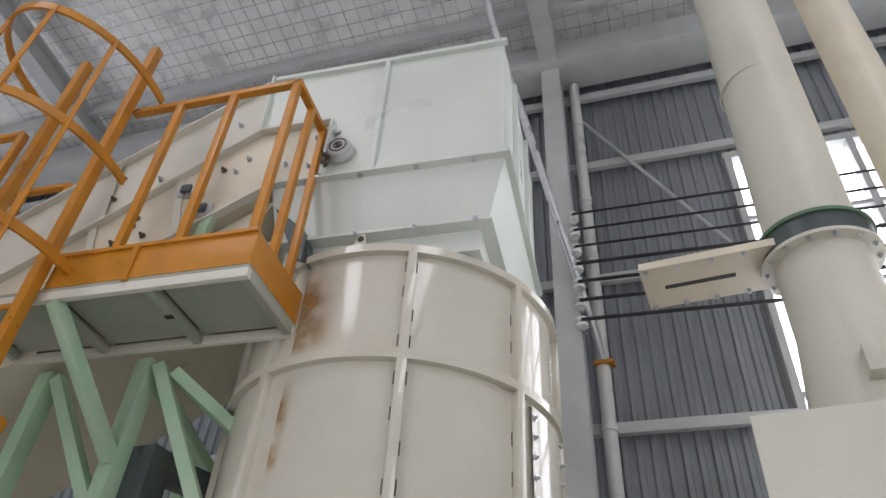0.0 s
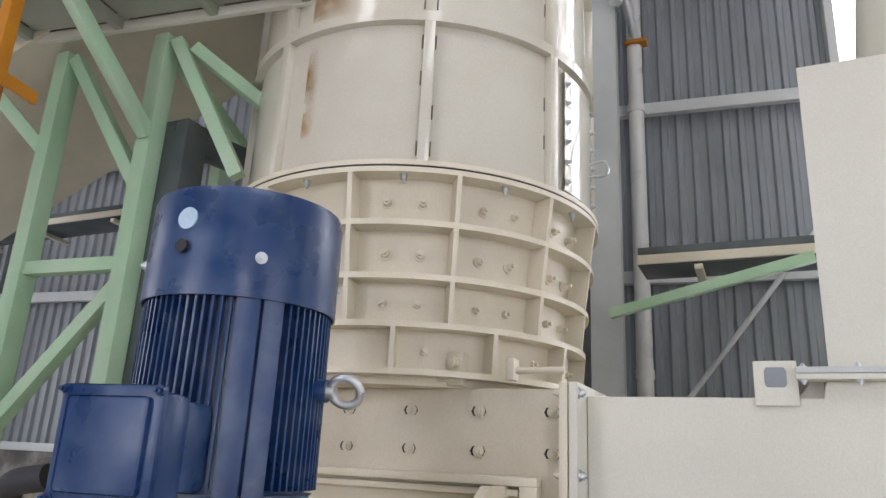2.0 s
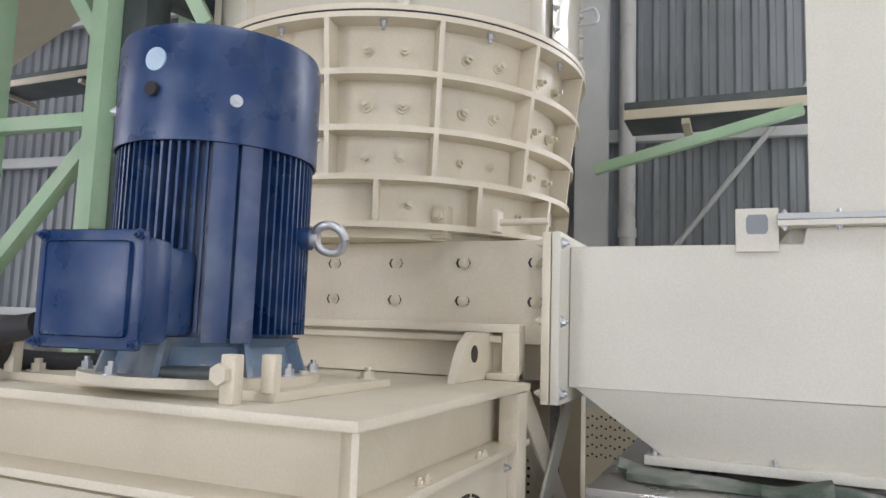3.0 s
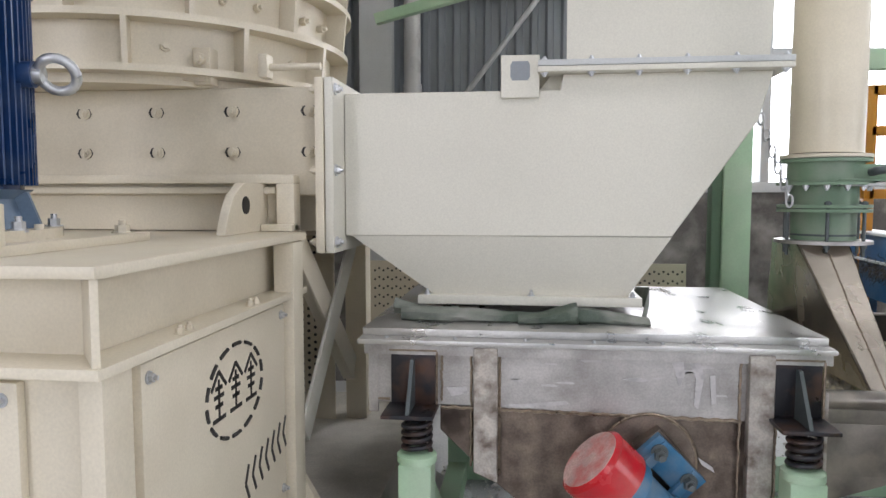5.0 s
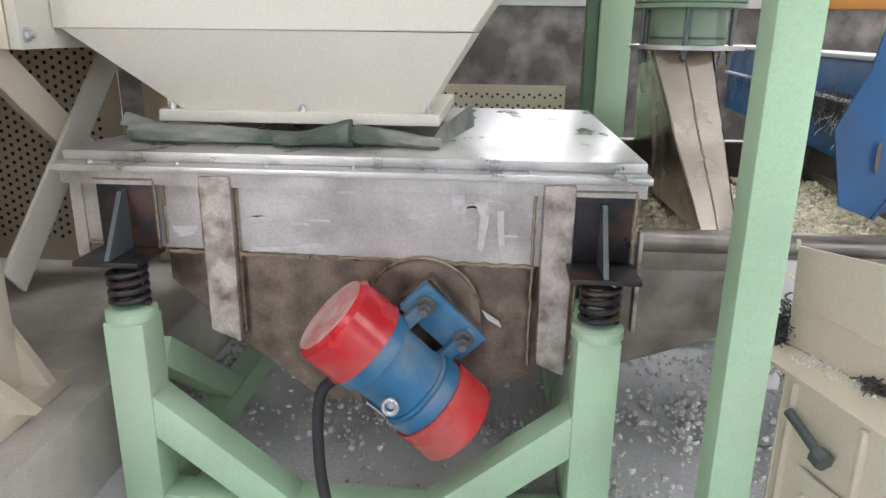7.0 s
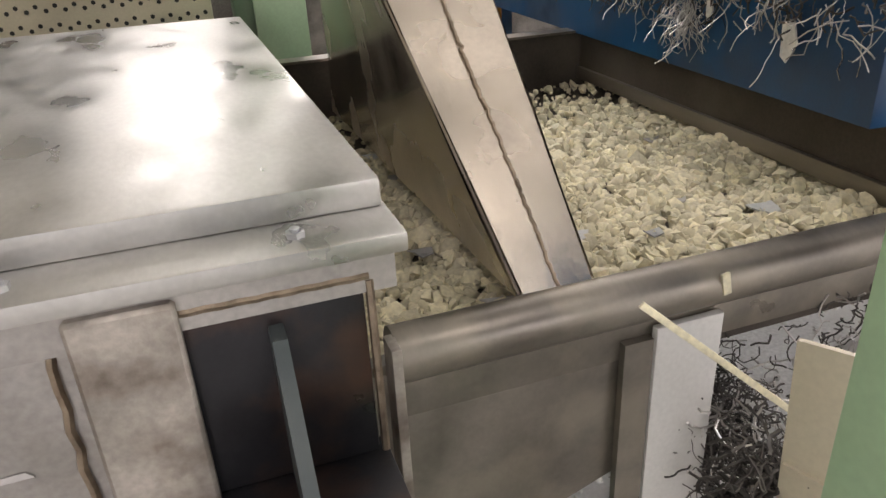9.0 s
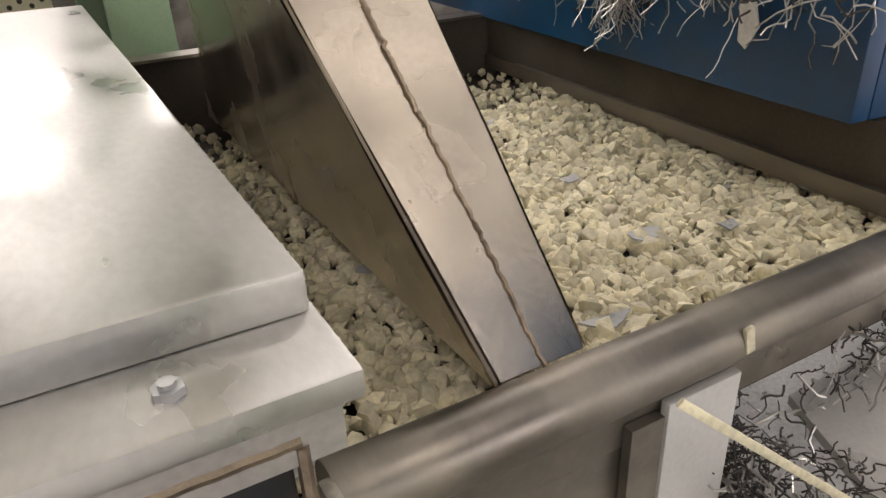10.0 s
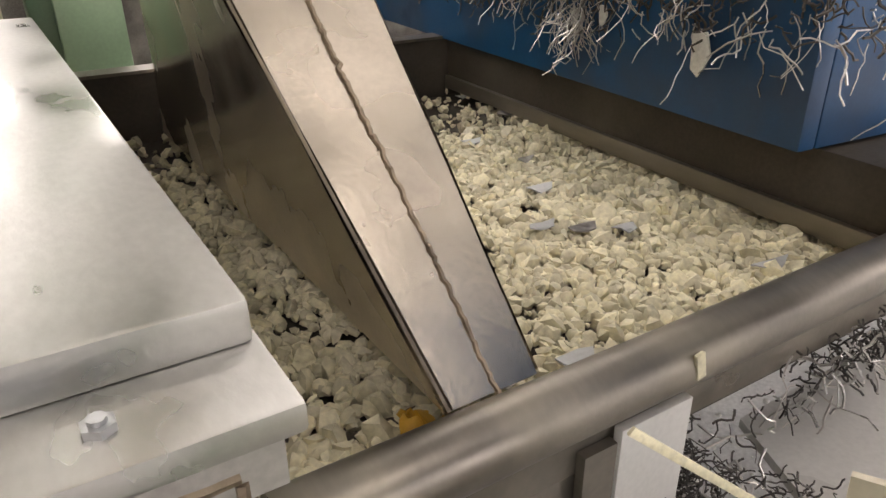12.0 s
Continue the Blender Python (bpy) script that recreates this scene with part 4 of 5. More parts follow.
for x in (0.055, 0.20, 0.345, 0.49, 0.635, 0.78):
    part("flange_bolt", bolt((x, Y0 - 0.03, 1.742), (0, 0, 1), 0.008, long=0.008), GALV, hopper)
    part("flange_nut", bolt((x, Y0 - 0.03, 1.704), (0, 0, -1), 0.009, long=0.008), GALV, hopper)
lug = part("lifting_lug", prism([(-0.082, Y0 - 0.014, 1.63), (0.04, Y0 - 0.014, 1.63), (0.04, Y0 - 0.014, 1.765), (-0.082, Y0 - 0.014, 1.765)], (0, 0.014, 0), None, 0.002), WHITE, hopper)
part("lug_hole", prism([(-0.052 + 0.062 * c, Y0 - 0.0155, 1.685 + 0.06 * s) for c, s in ((0.1, 0), (0.9, 0), (1, 0.2), (1, 0.8), (0.9, 1), (0.1, 1), (0, 0.8), (0, 0.2))], (0, 0.003, 0)), CLAD, lug)
part("gusset", prism([(0.035, Y0 + 0.05, 1.655), (0.112, Y0 + 0.05, 1.655), (0.112, Y0 + 0.05, 1.705), (0.075, Y0 + 0.05, 1.705)], (0, 0.012, 0)), WHITE, hopper)
# canvas skirt round the outlet
skirt = thing("canvas_skirt", (0.0, 2.55, 0.91), "crumpled dark green canvas skirt lying round the hopper outlet", "skirt")


def cloth(x0, x1, seed, thick, y0=2.50, lift=0.0, taper=1.0):
    bm = bmesh.new()
    rows = []
    for i in range(48):
        t = i / 47
        x = x0 + (x1 - x0) * t
        fat = thick * (0.75 + 0.25 * math.sin(3.1 * t + seed)) * (1 - (1 - taper) * t)
        row = []
        for k in range(14):
            a = 2 * math.pi * k / 14
            w = 1 + 0.22 * noise.noise(Vector((x * 9, k * 0.8, seed))) + 0.12 * noise.noise(Vector((x * 31, k * 1.7, seed + 5)))
            row.append(bm.verts.new((x, y0 + 0.03 * noise.noise(Vector((x * 5, seed, 0))) + 0.045 * w * math.cos(a), 0.908 + lift + fat + fat * w * math.sin(a))))
        rows.append(row)
    for a, b in zip(rows, rows[1:]):
        for k in range(14):
            bm.faces.new((a[k], a[(k + 1) % 14], b[(k + 1) % 14], b[k]))
    bm.faces.new(rows[0][::-1])
    bm.faces.new(rows[-1])
    return bm


part("fold", cloth(-0.40, 0.17, 1.3, 0.024), CANVAS, skirt)
part("fold", cloth(-0.02, 0.165, 4.2, 0.036, 2.485), CANVAS, skirt)
part("fold", cloth(0.16, 0.39, 7.7, 0.026, 2.50), CANVAS, skirt)
part("fold", cloth(-0.43, -0.22, 9.1, 0.030, 2.53, 0.02, 0.6), CANVAS, skirt)
part("tail", loft([[(0.36, 2.48, 0.91), (0.38, 2.54, 0.95), (0.40, 2.60, 0.91)], [(0.43, 2.8, 0.91), (0.45, 2.86, 0.985), (0.46, 2.92, 0.91)], [(0.42, 3.1, 0.91), (0.44, 3.15, 0.95), (0.45, 3.2, 0.91)]]), CANVAS, skirt)

# ---- duct above the hopper ----
duct = thing("rising_duct", (0.43, 2.9, 1.722), "tall off-white sheet metal duct box under a slide gate", "duct")
part("flange", box(0.035, 0.80, Y0 - 0.05, Y1 + 0.15, 1.7235, 1.742, bev=0.002), GIRT, duct)
part("box", loft([[(0.125, 2.53, 1.742), (0.74, 2.53, 1.742), (0.74, 3.25, 1.742), (0.24, 3.25, 1.742)],
                  [(0.125, 2.53, 2.755), (0.80, 2.53, 2.755), (0.87, 3.32, 2.755), (0.27, 3.32, 2.755)]]), WHITE, duct)
PX, PY = 0.60, 3.0
part("reducer", loft([[(PX + r * math.cos(t), PY + r * math.sin(t), z) for t in np.linspace(0, 2 * math.pi, 41)[:-1]] for r, z in ((0.26, 2.75), (0.205, 3.30))]), WHITE, duct)
part("lower_pipe", rod((PX, PY, 3.28), (PX, PY, 3.68), 0.205, seg=48), WHITE, duct)
part("tab", box(PX - 0.03, PX + 0.03, PY - 0.32, PY - 0.20, 2.95, 3.07, bev=0.004), WHITE, duct)
for z in (3.67, 3.79):
    part("pipe_flange", band(PX, PY, 0.19, 0.262, z, z + 0.018, seg=56), WHITE if z < 3.7 else GREENDARK, duct)
part("gate_ring", band(PX, PY, 0.19, 0.25, 3.69, 3.788, seg=56), DARKSTEEL, duct)
gate = part("slide_gate", box(-0.20, PX - 0.15, PY - 0.17, PY + 0.17, 3.715, 3.757, bev=0.004), CREAM, duct)
part("gate_slot", box(-0.10, 0.23, PY - 0.014, PY + 0.014, 3.7125, 3.7150), MARKHOLE, gate)
for x in (-0.17, -0.02, 0.13, 0.28):
    for y in (PY - 0.15, PY + 0.15):
        part("bolt", bolt((x, y, 3.715), (0, 0, -1), 0.011), GALV, gate)
for k in range(14):
    a = 2 * math.pi * k / 14
    part("bolt", bolt((PX + 0.237 * math.cos(a), PY + 0.237 * math.sin(a), 3.67), (0, 0, -1), 0.011), GALV, duct)
part("upper_pipe", rod((PX, PY, 3.80), (PX + 0.06, PY, 9.2), 0.205, seg=48), WHITE, duct)
part("pipe_seam", band(PX, PY, 0.2, 0.2075, 4.95, 4.965, seg=48), WHITE, duct)

# ---- receiving pipe, valve and chute ----
VX, VY = 1.075, 2.95
valve = thing("drop_pipe", (VX, VY, 1.1), "cream drop pipe with a green hand slide valve", "pipe")
part("pipe", rod((VX, VY, 1.47), (VX + 0.02, VY, 9.2), 0.123, seg=44), CREAM, valve)
for z, r, mat in ((1.459, 0.152, CREAM), (1.444, 0.150, VALVE), (1.362, 0.160, VALVE), (1.281, 0.156, VALVE), (1.266, 0.156, VALVE), (1.153, 0.162, STEEL)):
    part("flange", band(VX, VY, 0.09, r, z - 0.006, z + 0.006, seg=44), mat, valve)
part("valve_body", rod((VX, VY, 1.37), (VX, VY, 1.44), 0.126, seg=44), VALVE, valve)
part("valve_body", rod((VX, VY, 1.285), (VX, VY, 1.36), 0.112, seg=44), VALVE, valve)
part("gate_box", box(VX + 0.02, VX + 0.24, VY - 0.115, VY + 0.11, 1.378, 1.428, bev=0.006), VALVE, valve)
part("gate_blade", box(VX, VX + 0.285, VY - 0.13, VY + 0.12, 1.369, 1.378, bev=0.002), VALVE, valve)
part("gate_blade", box(VX, VX + 0.285, VY - 0.13, VY + 0.12, 1.352, 1.361, bev=0.002), GIRT, valve)
part("handle", pipe(smooth_path([(VX + 0.10, VY - 0.13, 1.40), (VX + 0.115, VY - 0.165, 1.405), (VX + 0.22, VY - 0.185, 1.422)], 6), 0.0145, seg=12), DARKSTEEL, valve, "dark rubber-sleeved handle")
part("sight_ring", rod((VX, VY, 1.16), (VX, VY, 1.26), 0.108, seg=44), VALVE, valve)
part("sight_band", band(VX, VY, 0.1, 0.1105, 1.175, 1.182, seg=44), DARKSTEEL, valve)
for k in range(6):
    a = 2 * math.pi * k / 6 + 0.25
    rx, ry = VX + 0.14 * math.cos(a), VY + 0.14 * math.sin(a)
    part("tie_rod", rod((rx, ry, 1.105), (rx, ry, 1.30), 0.0065, seg=8), DARKSTEEL, valve)
    part("nut", rod((rx, ry, 1.286), (rx, ry, 1.296), 0.0115, seg=6), DARKSTEEL, valve)
    part("nut", rod((rx, ry, 1.134), (rx, ry, 1.146), 0.0115, seg=6), DARKSTEEL, valve)
for k in range(7):
    a = math.radians(-160 + 26 * k)
    part("bolt", bolt((VX + 0.146 * math.cos(a), VY + 0.146 * math.sin(a), 1.352), (0, 0, -1), 0.008, long=0.01), GALV, valve)
for x in (VX + 0.19, VX + 0.26):
    part("bolt", bolt((x, VY - 0.115, 1.352), (0, 0, -1), 0.008, long=0.01), GALV, valve)
chute = thing("chute", (1.05, 2.7, 0.70), "bright welded stainless steel chute standing in the tray", "chute")
B = [(1.020, 2.400, 0.736), (1.060, 2.401, 0.736), (1.100, 2.402, 0.736), (1.255, 3.44, 0.69), (1.045, 3.44, 0.69)]
T = [(0.960, 2.855, 1.146), (1.040, 2.843, 1.146), (1.114, 2.835, 1.146), (1.205, 3.06, 1.146), (1.020, 3.30, 1.146)]


def sheet(name, i, k, inward, rows=12, dent=0.004):
    """A bent sheet between two of the chute's edges, with thickness."""
    b0, b1, t0, t1 = Vector(B[i]), Vector(B[k]), Vector(T[i]), Vector(T[k])
    n = (b1 - b0).cross(t0 - b0).normalized() * inward
    bm = bmesh.new()
    grid = []
    for r in range(rows + 1):
        row = []
        for c in range(7):
            p = b0.lerp(b1, c / 6).lerp(t0.lerp(t1, c / 6), r / rows)
            row.append(p + n * dent * noise.noise(p * 6.0))
        grid.append(row)
    for off in (0.0, 0.006):
        g = [[bm.verts.new(p + n * off) for p in row] for row in grid]
        for r in range(rows):
            for c in range(6):
                bm.faces.new((g[r][c], g[r][c + 1], g[r + 1][c + 1], g[r + 1][c]))
    return part(name, bm, CHUTE, chute)


sheet("front_sheet", 0, 1, 1)
sheet("corner_sheet", 1, 2, 1)
sheet("side_sheet", 2, 3, 1)
sheet("back_sheet", 3, 4, 1)
sheet("side_sheet", 4, 0, 1)
rw = random.Random(9)
b0, b1 = Vector(B[1]), Vector(T[1])
part("weld_seam", pipe([b0.lerp(b1, t) + Vector((rw.gauss(0, 0.0007) + 0.0012 * math.sin(9 * t), -0.0075, rw.gauss(0, 0.0008))) for t in np.linspace(0.0, 1, 160)], 0.0026, seg=6), WELD, chute)
for i in (0, 2):
    part("edge_fold", pipe([Vector(B[i]).lerp(Vector(T[i]), t) for t in np.linspace(0, 1, 12)], 0.003, seg=6), CHUTE, chute)

# ---- receiving tray ----
tray = thing("receiving_tray", (1.25, 3.0, 0.5), "grey steel conveying tray with a rounded front rail", "tray")
TX0, TX1 = 0.838, 3.6
part("front_wall", box(TX0, TX1, 2.363, 2.378, 0.655, 0.71, bev=0.002), RAIL, tray)
part("front_wall", box(TX0, 1.13, 2.364, 2.377, 0.50, 0.655, bev=0.002), RAIL, tray)
part("front_wall_skirt", prism([(TX0, 2.366, 0.5), (TX0, 2.366, 0.40), (1.12, 2.366, 0.50)], (0, 0.01, 0)), RAIL, tray)
part("rail", rod((TX0 + 0.034, 2.368, 0.726), (TX1, 2.368, 0.726), 0.028, seg=32), RAIL, tray, "rounded steel top rail with scuffs")
part("bed", box(TX0, TX1, 2.378, 3.485, 0.635, 0.662), BEAMDIRT, tray)
part("end_lip", box(TX0 + 0.026, TX0 + 0.036, 2.334, 2.364, 0.50, 0.752, bev=0.002), MOTTLED, tray, "worn bright welded end lip")
part("back_wall", box(TX0, TX1, 3.485, 3.50, 0.5, 0.80, bev=0.003), BEAMDIRT, tray)
part("back_flange", box(TX0, TX1, 3.46, 3.515, 0.80, 0.806), RAIL, tray)
part("paint_spot", bar((1.222, 2.3420, 0.746), (1.226, 2.3402, 0.722), 0.010, 0.004, None, 0.001), LUMP, tray, "drip of pale yellow paint")
part("bracket", box(1.152, 1.236, 2.350, 2.360, 0.36, 0.692, bev=0.002), PVC, tray, "pale grey bracket under the rail")
part("support", box(1.115, 1.15, 2.352, 2.362, 0.30, 0.68), RAIL, tray)
# side beam towards the blue machine
part("side_beam", bar((1.725, 2.40, 0.745), (1.785, 3.47, 0.745), 0.17, 0.10), BEAMDIRT, tray, "dark dusty steel side beam")
part("side_lip", bar((1.635, 2.40, 0.70), (1.695, 3.47, 0.70), 0.012, 0.03), RAIL, tray)


def lump(r, rnd):
    """One crumb: a small lopsided block."""
    tmp = bmesh.new()
    bmesh.ops.create_icosphere(tmp, subdivisions=1, radius=r)
    s = (rnd.uniform(0.75, 1.3), rnd.uniform(0.75, 1.3), rnd.uniform(0.55, 0.95))
    for v in tmp.verts:
        v.co = Vector((v.co.x * s[0], v.co.y * s[1], v.co.z * s[2])) * rnd.uniform(0.72, 1.18)
    bmesh.ops.rotate(tmp, cent=(0, 0, 0), matrix=Euler((rnd.uniform(0, 6), rnd.uniform(0, 6), rnd.uniform(0, 6))).to_matrix(), verts=tmp.verts[:])
    return tmp


RND = random.Random(4)
SHAPES = []
for i in range(24):
    tmp = lump(1.0, RND)
    tmp.verts.index_update()
    SHAPES.append(([v.co.copy() for v in tmp.verts], [[v.index for v in f.verts] for f in tmp.faces]))
    tmp.free()


def heap(places):
    """Many crumbs as one mesh: places of (x, y, z, size)."""
    verts, faces = [], []
    for x, y, z, s in places:
        vs, fs = RND.choice(SHAPES)
        k = len(verts)
        turn = RND.uniform(0, 6.28)
        c, sn = math.cos(turn) * s, math.sin(turn) * s
        verts += [(x + v.x * c - v.y * sn, y + v.x * sn + v.y * c, z + v.z * s) for v in vs]
        faces += [[k + i for i in f] for f in fs]
    me = bpy.data.meshes.new("granules")
    me.from_pydata(verts, [], faces)
    me.materials.append(LUMP)
    me.polygons.foreach_set("use_smooth", [True] * len(me.polygons))
    me.set_sharp_from_angle(angle=radians(50))
    return me


def bed_height(x, y):
    return 0.672 + 0.012 * noise.noise(Vector((x * 5, y * 5, 1.0))) + 0.006 * noise.noise(Vector((x * 17, y * 17, 3.0)))


def scatter(n, x0, x1, y0, y1, lo, hi):
    out = []
    for _ in range(n):
        x, y = RND.uniform(x0, x1), RND.uniform(y0, y1)
        s = lo + (hi - lo) * RND.random() ** 2.0
        out.append((x, y, bed_height(x, y) + s * RND.uniform(0.0, 0.5), s))
    return out


def fleck(x, y, z, s, rnd):
    """A flat torn flake of sheet."""
    pts = []
    for k in range(7):
        a = 2 * math.pi * k / 7
        r = s * rnd.uniform(0.6, 1.2)
        pts.append((x + r * math.cos(a), y + r * 0.6 * math.sin(a), z + 0.004 * math.cos(2 * a)))
    return prism(pts, (0, 0, 0.0018))


STREAMS = []
EDGES = [2.385, 2.50, 2.62, 2.74, 2.87, 3.0, 3.15, 3.30, 3.455]
for k, (y0, y1) in enumerate(zip(EDGES, EDGES[1:])):
    dense = 15500 if k < 4 else 13000 if k < 6 else 3600 if k < 7 else 1500
    n = int((y1 - y0) * 2.25 * dense)
    me = heap(scatter(n, -0.46, 1.66, y0, y1, 0.004, 0.0120) + scatter(n // 9, -0.46, 1.66, y0, y1, 0.010, 0.0175))
    ob = tagged(new("granule_stream", me), "pale yellow crushed plastic granules creeping along the tray", "granules", "granule streams", "stuff")
    bm = bmesh.new()
    for i in range(5):
        x, y = RND.uniform(-0.4, 1.6), RND.uniform(y0 + 0.03, y1 - 0.03)
        absorb(bm, fleck(x, y, bed_height(x, y) + 0.012, RND.uniform(0.012, 0.028), RND))
    part("flake", bm, GIRT if k % 2 else STEEL, ob)
    STREAMS.append(ob)
SHARD = material("pale_grey_film_shard", (0.42, 0.43, 0.43), 0.4, spread=0.15, scale=30, bump=0.1)
AMBER = material("amber_stained_granules", (0.55, 0.30, 0.03), 0.6, spread=0.2, scale=30, bump=0.2)
for k, x, y, size in ((1, 0.37, 2.593, 0.030), (0, 0.223, 2.47, 0.027), (2, 0.20, 2.645, 0.020), (3, 0.42, 2.80, 0.018), (1, 0.47, 2.56, 0.016), (2, 0.10, 2.70, 0.022), (0, -0.10, 2.45, 0.024)):
    part("flake", fleck(x, y, bed_height(x, y) + 0.016, size, RND), SHARD, STREAMS[k])
me = heap([(RND.gauss(-0.27, 0.012), RND.gauss(2.455, 0.010), 0.688, RND.uniform(0.006, 0.012)) for _ in range(9)])
me.materials[0] = AMBER
amber = new("stained_clump", me)
amber.parent = STREAMS[0]
def litter(count, cx, cy, sx, sy, clumps, z=0.003):
    """Crumbs in uneven clumps round a spot on the floor: a few large, most of them dust-fine."""
    out = []
    spots = [(RND.gauss(cx, sx), RND.gauss(cy, sy), RND.uniform(0.02, 0.16)) for _ in range(clumps)]
    for _ in range(count):
        x, y, wide = RND.choice(spots)
        size = 0.0012 + 0.0125 * RND.random() ** 4
        out.append((RND.gauss(x, wide), RND.gauss(y, wide), z + 0.3 * size, size))
    return out


me = heap(litter(5200, 1.25, 3.0, 0.45, 0.5, 60) + litter(1500, 0.15, 2.75, 0.35, 0.3, 26) + litter(900, -0.42, 2.8, 0.06, 0.35, 16))
me.materials[0] = CRUMB
tagged(new("floor_crumbs", me), "pale crumbs and powder spilt over the floor", "debris", "", "stuff")

# ---- blue conveyor beside the tray ----
BLUEM = pose(1.592, 2.515, 0, 0, 0, -5.2)
conv = thing("blue_conveyor", BLUEM, "dirty blue steel conveyor frame hung with wire and fibre scrap", "conveyor")
part("side_plate", box(0.0, 0.03, 0.0, 2.4, 0.80, 1.12, bev=0.004), MIDBLUE, conv, local=True)
part("top_flange", box(-0.015, 0.12, 0.12, 2.4, 1.12, 1.135, bev=0.003), GIRT, conv, "pale dusty top flange", local=True)
part("ledge", box(-0.02, -0.002, 0.10, 2.4, 0.985, 0.997, bev=0.002), GIRT, conv, "pale dusty ledge", local=True)
part("belt", box(0.10, 1.0, 0.10, 2.4, 0.93, 0.96), RUBBER, conv, local=True)
part("end_plate", box(0.031, 0.96, 0.0, 0.03, 0.80, 1.12, bev=0.004), MIDBLUE, conv, local=True)
guard = thing("pulley_guard", (1.3, 2.15, 0.85), "faceted blue sheet guard with a rubbed rust patch", "guard")
G = {"left": (1.172, 2.15, 1.018), "low": (1.205, 2.15, 0.868), "tip": (1.262, 2.135, 0.848), "fold": (1.335, 2.125, 0.985), "top_fold": (1.42, 2.13, 1.14),
     "top": (1.42, 2.16, 1.45), "top_left": (1.285, 2.17, 1.45), "edge": (1.225, 2.16, 1.13), "right_low": (1.345, 2.20, 0.862), "right": (1.43, 2.28, 0.95), "right_top": (1.46, 2.30, 1.14)}
bm = prism([G[k] for k in ("left", "low", "tip", "fold", "top_fold", "top", "top_left", "edge")], (0.0, 0.006, 0.0))
prism([G[k] for k in ("tip", "right_low", "right", "right_top", "top_fold", "fold")], (0.0, 0.006, 0.0), bm)
part("sheet", bm, MIDBLUE, guard)
part("fold_rim", pipe([Vector(G["tip"]).lerp(Vector(G["top_fold"]), t) - Vector((0, 0.002, 0)) for t in np.linspace(0, 1, 8)], 0.003, seg=6), MIDBLUE, guard)
part("rust_patch", prism([(1.250, 2.1375, 0.995), (1.256, 2.1375, 0.998), (1.259, 2.1375, 0.95), (1.254, 2.136, 0.935), (1.249, 2.1365, 0.955)], (0, -0.002, 0)), BEAMDIRT, guard, "rubbed rust patch")
part("hanger", box(1.30, 1.34, 2.175, 2.50, 1.40, 1.44), MIDBLUE, guard)
roll = thing("pulley", (1.5, 2.24, 0.80), "dark red-brown rubber pulley behind the guard", "pulley")
part("drum", rod((1.415, 2.235, 0.865), (1.60, 2.25, 0.865), 0.062, seg=32), RUSTY, roll)
part("shaft", rod((1.39, 2.233, 0.865), (1.66, 2.255, 0.865), 0.016), DARKSTEEL, roll)
part("far_plate", box(0.96, 1.0, 0.0, 2.4, 0.8, 1.15), MIDBLUE, conv, local=True)
part("roller", rod((0.05, 1.3, 1.22), (0.05, 1.3, 1.36), 0.05), RUSTY, conv, local=True)
for y in (0.5, 1.9):
    part("leg", box(0.1, 0.17, y, y + 0.07, 0, 0.8), MIDBLUE, conv, local=True)
    part("leg", box(0.9, 0.97, y, y + 0.07, 0, 0.8), MIDBLUE, conv, local=True)


def tangle(n, centre, spread, lo, hi, r, droop=1.0, seed=1):
    rnd = random.Random(seed)
    bm = bmesh.new()
    for _ in range(n):
        p = Vector([rnd.gauss(c, s) for c, s in zip(centre, spread)])
        length = rnd.uniform(lo, hi)
        d = Vector((rnd.gauss(0, 0.7), rnd.gauss(0, 0.7), -abs(rnd.gauss(0.6, 0.6)) * droop))
        pts = [p]
        for _ in range(6):
            d = (d + Vector((rnd.gauss(0, 0.5), rnd.gauss(0, 0.5), rnd.gauss(-0.15 * droop, 0.4)))).normalized()
            pts.append(pts[-1] + d * length / 6)
        pipe(pts, r * rnd.uniform(0.6, 1.4), bm, 4)
    return bm


hang = tangle(120, (-0.016, 0.28, 0.945), (0.008, 0.26, 0.022), 0.04, 0.11, 0.0009, 1.7, 3)
absorb(hang, tangle(60, (-0.016, 0.44, 0.915), (0.008, 0.025, 0.022), 0.04, 0.11, 0.0009, 1.7, 33))
absorb(hang, tangle(14, (0.10, -0.006, 0.97), (0.08, 0.006, 0.03), 0.05, 0.12, 0.0013, 1.5, 43))
tagged(part("hanging_wire", hang, WIRE, conv, "bright wire strands caught on the frame", local=True), kind="stuff")
tagged(part("hanging_scrap", tangle(1200, (-0.010, 1.0, 0.965), (0.008, 0.45, 0.024), 0.02, 0.07, 0.0014, 1.0, 5), SCRAP, conv, "dark matted fibre scrap", local=True), kind="stuff")
tagged(part("hanging_scrap", tangle(380, (-0.010, 0.40, 0.992), (0.007, 0.26, 0.012), 0.02, 0.055, 0.0013, 1.2, 15), SCRAP, conv, "dark matted fibre scrap", local=True), kind="stuff")
for y, z, w in ((0.155, 0.895, 0.018), (0.36, 0.92, 0.010), (0.43, 0.905, 0.012)):
    chip = prism([(-0.022, y - w, z), (-0.022, y - 0.4 * w, z + 1.6 * w), (-0.022, y + w, z + 1.4 * w), (-0.022, y + 0.8 * w, z - 1.2 * w), (-0.022, y, z - 1.7 * w)], (0.004, 0.002, 0))
    part("caught_chip", chip, CRUMB, conv, "pale chip caught in the wires", local=True)

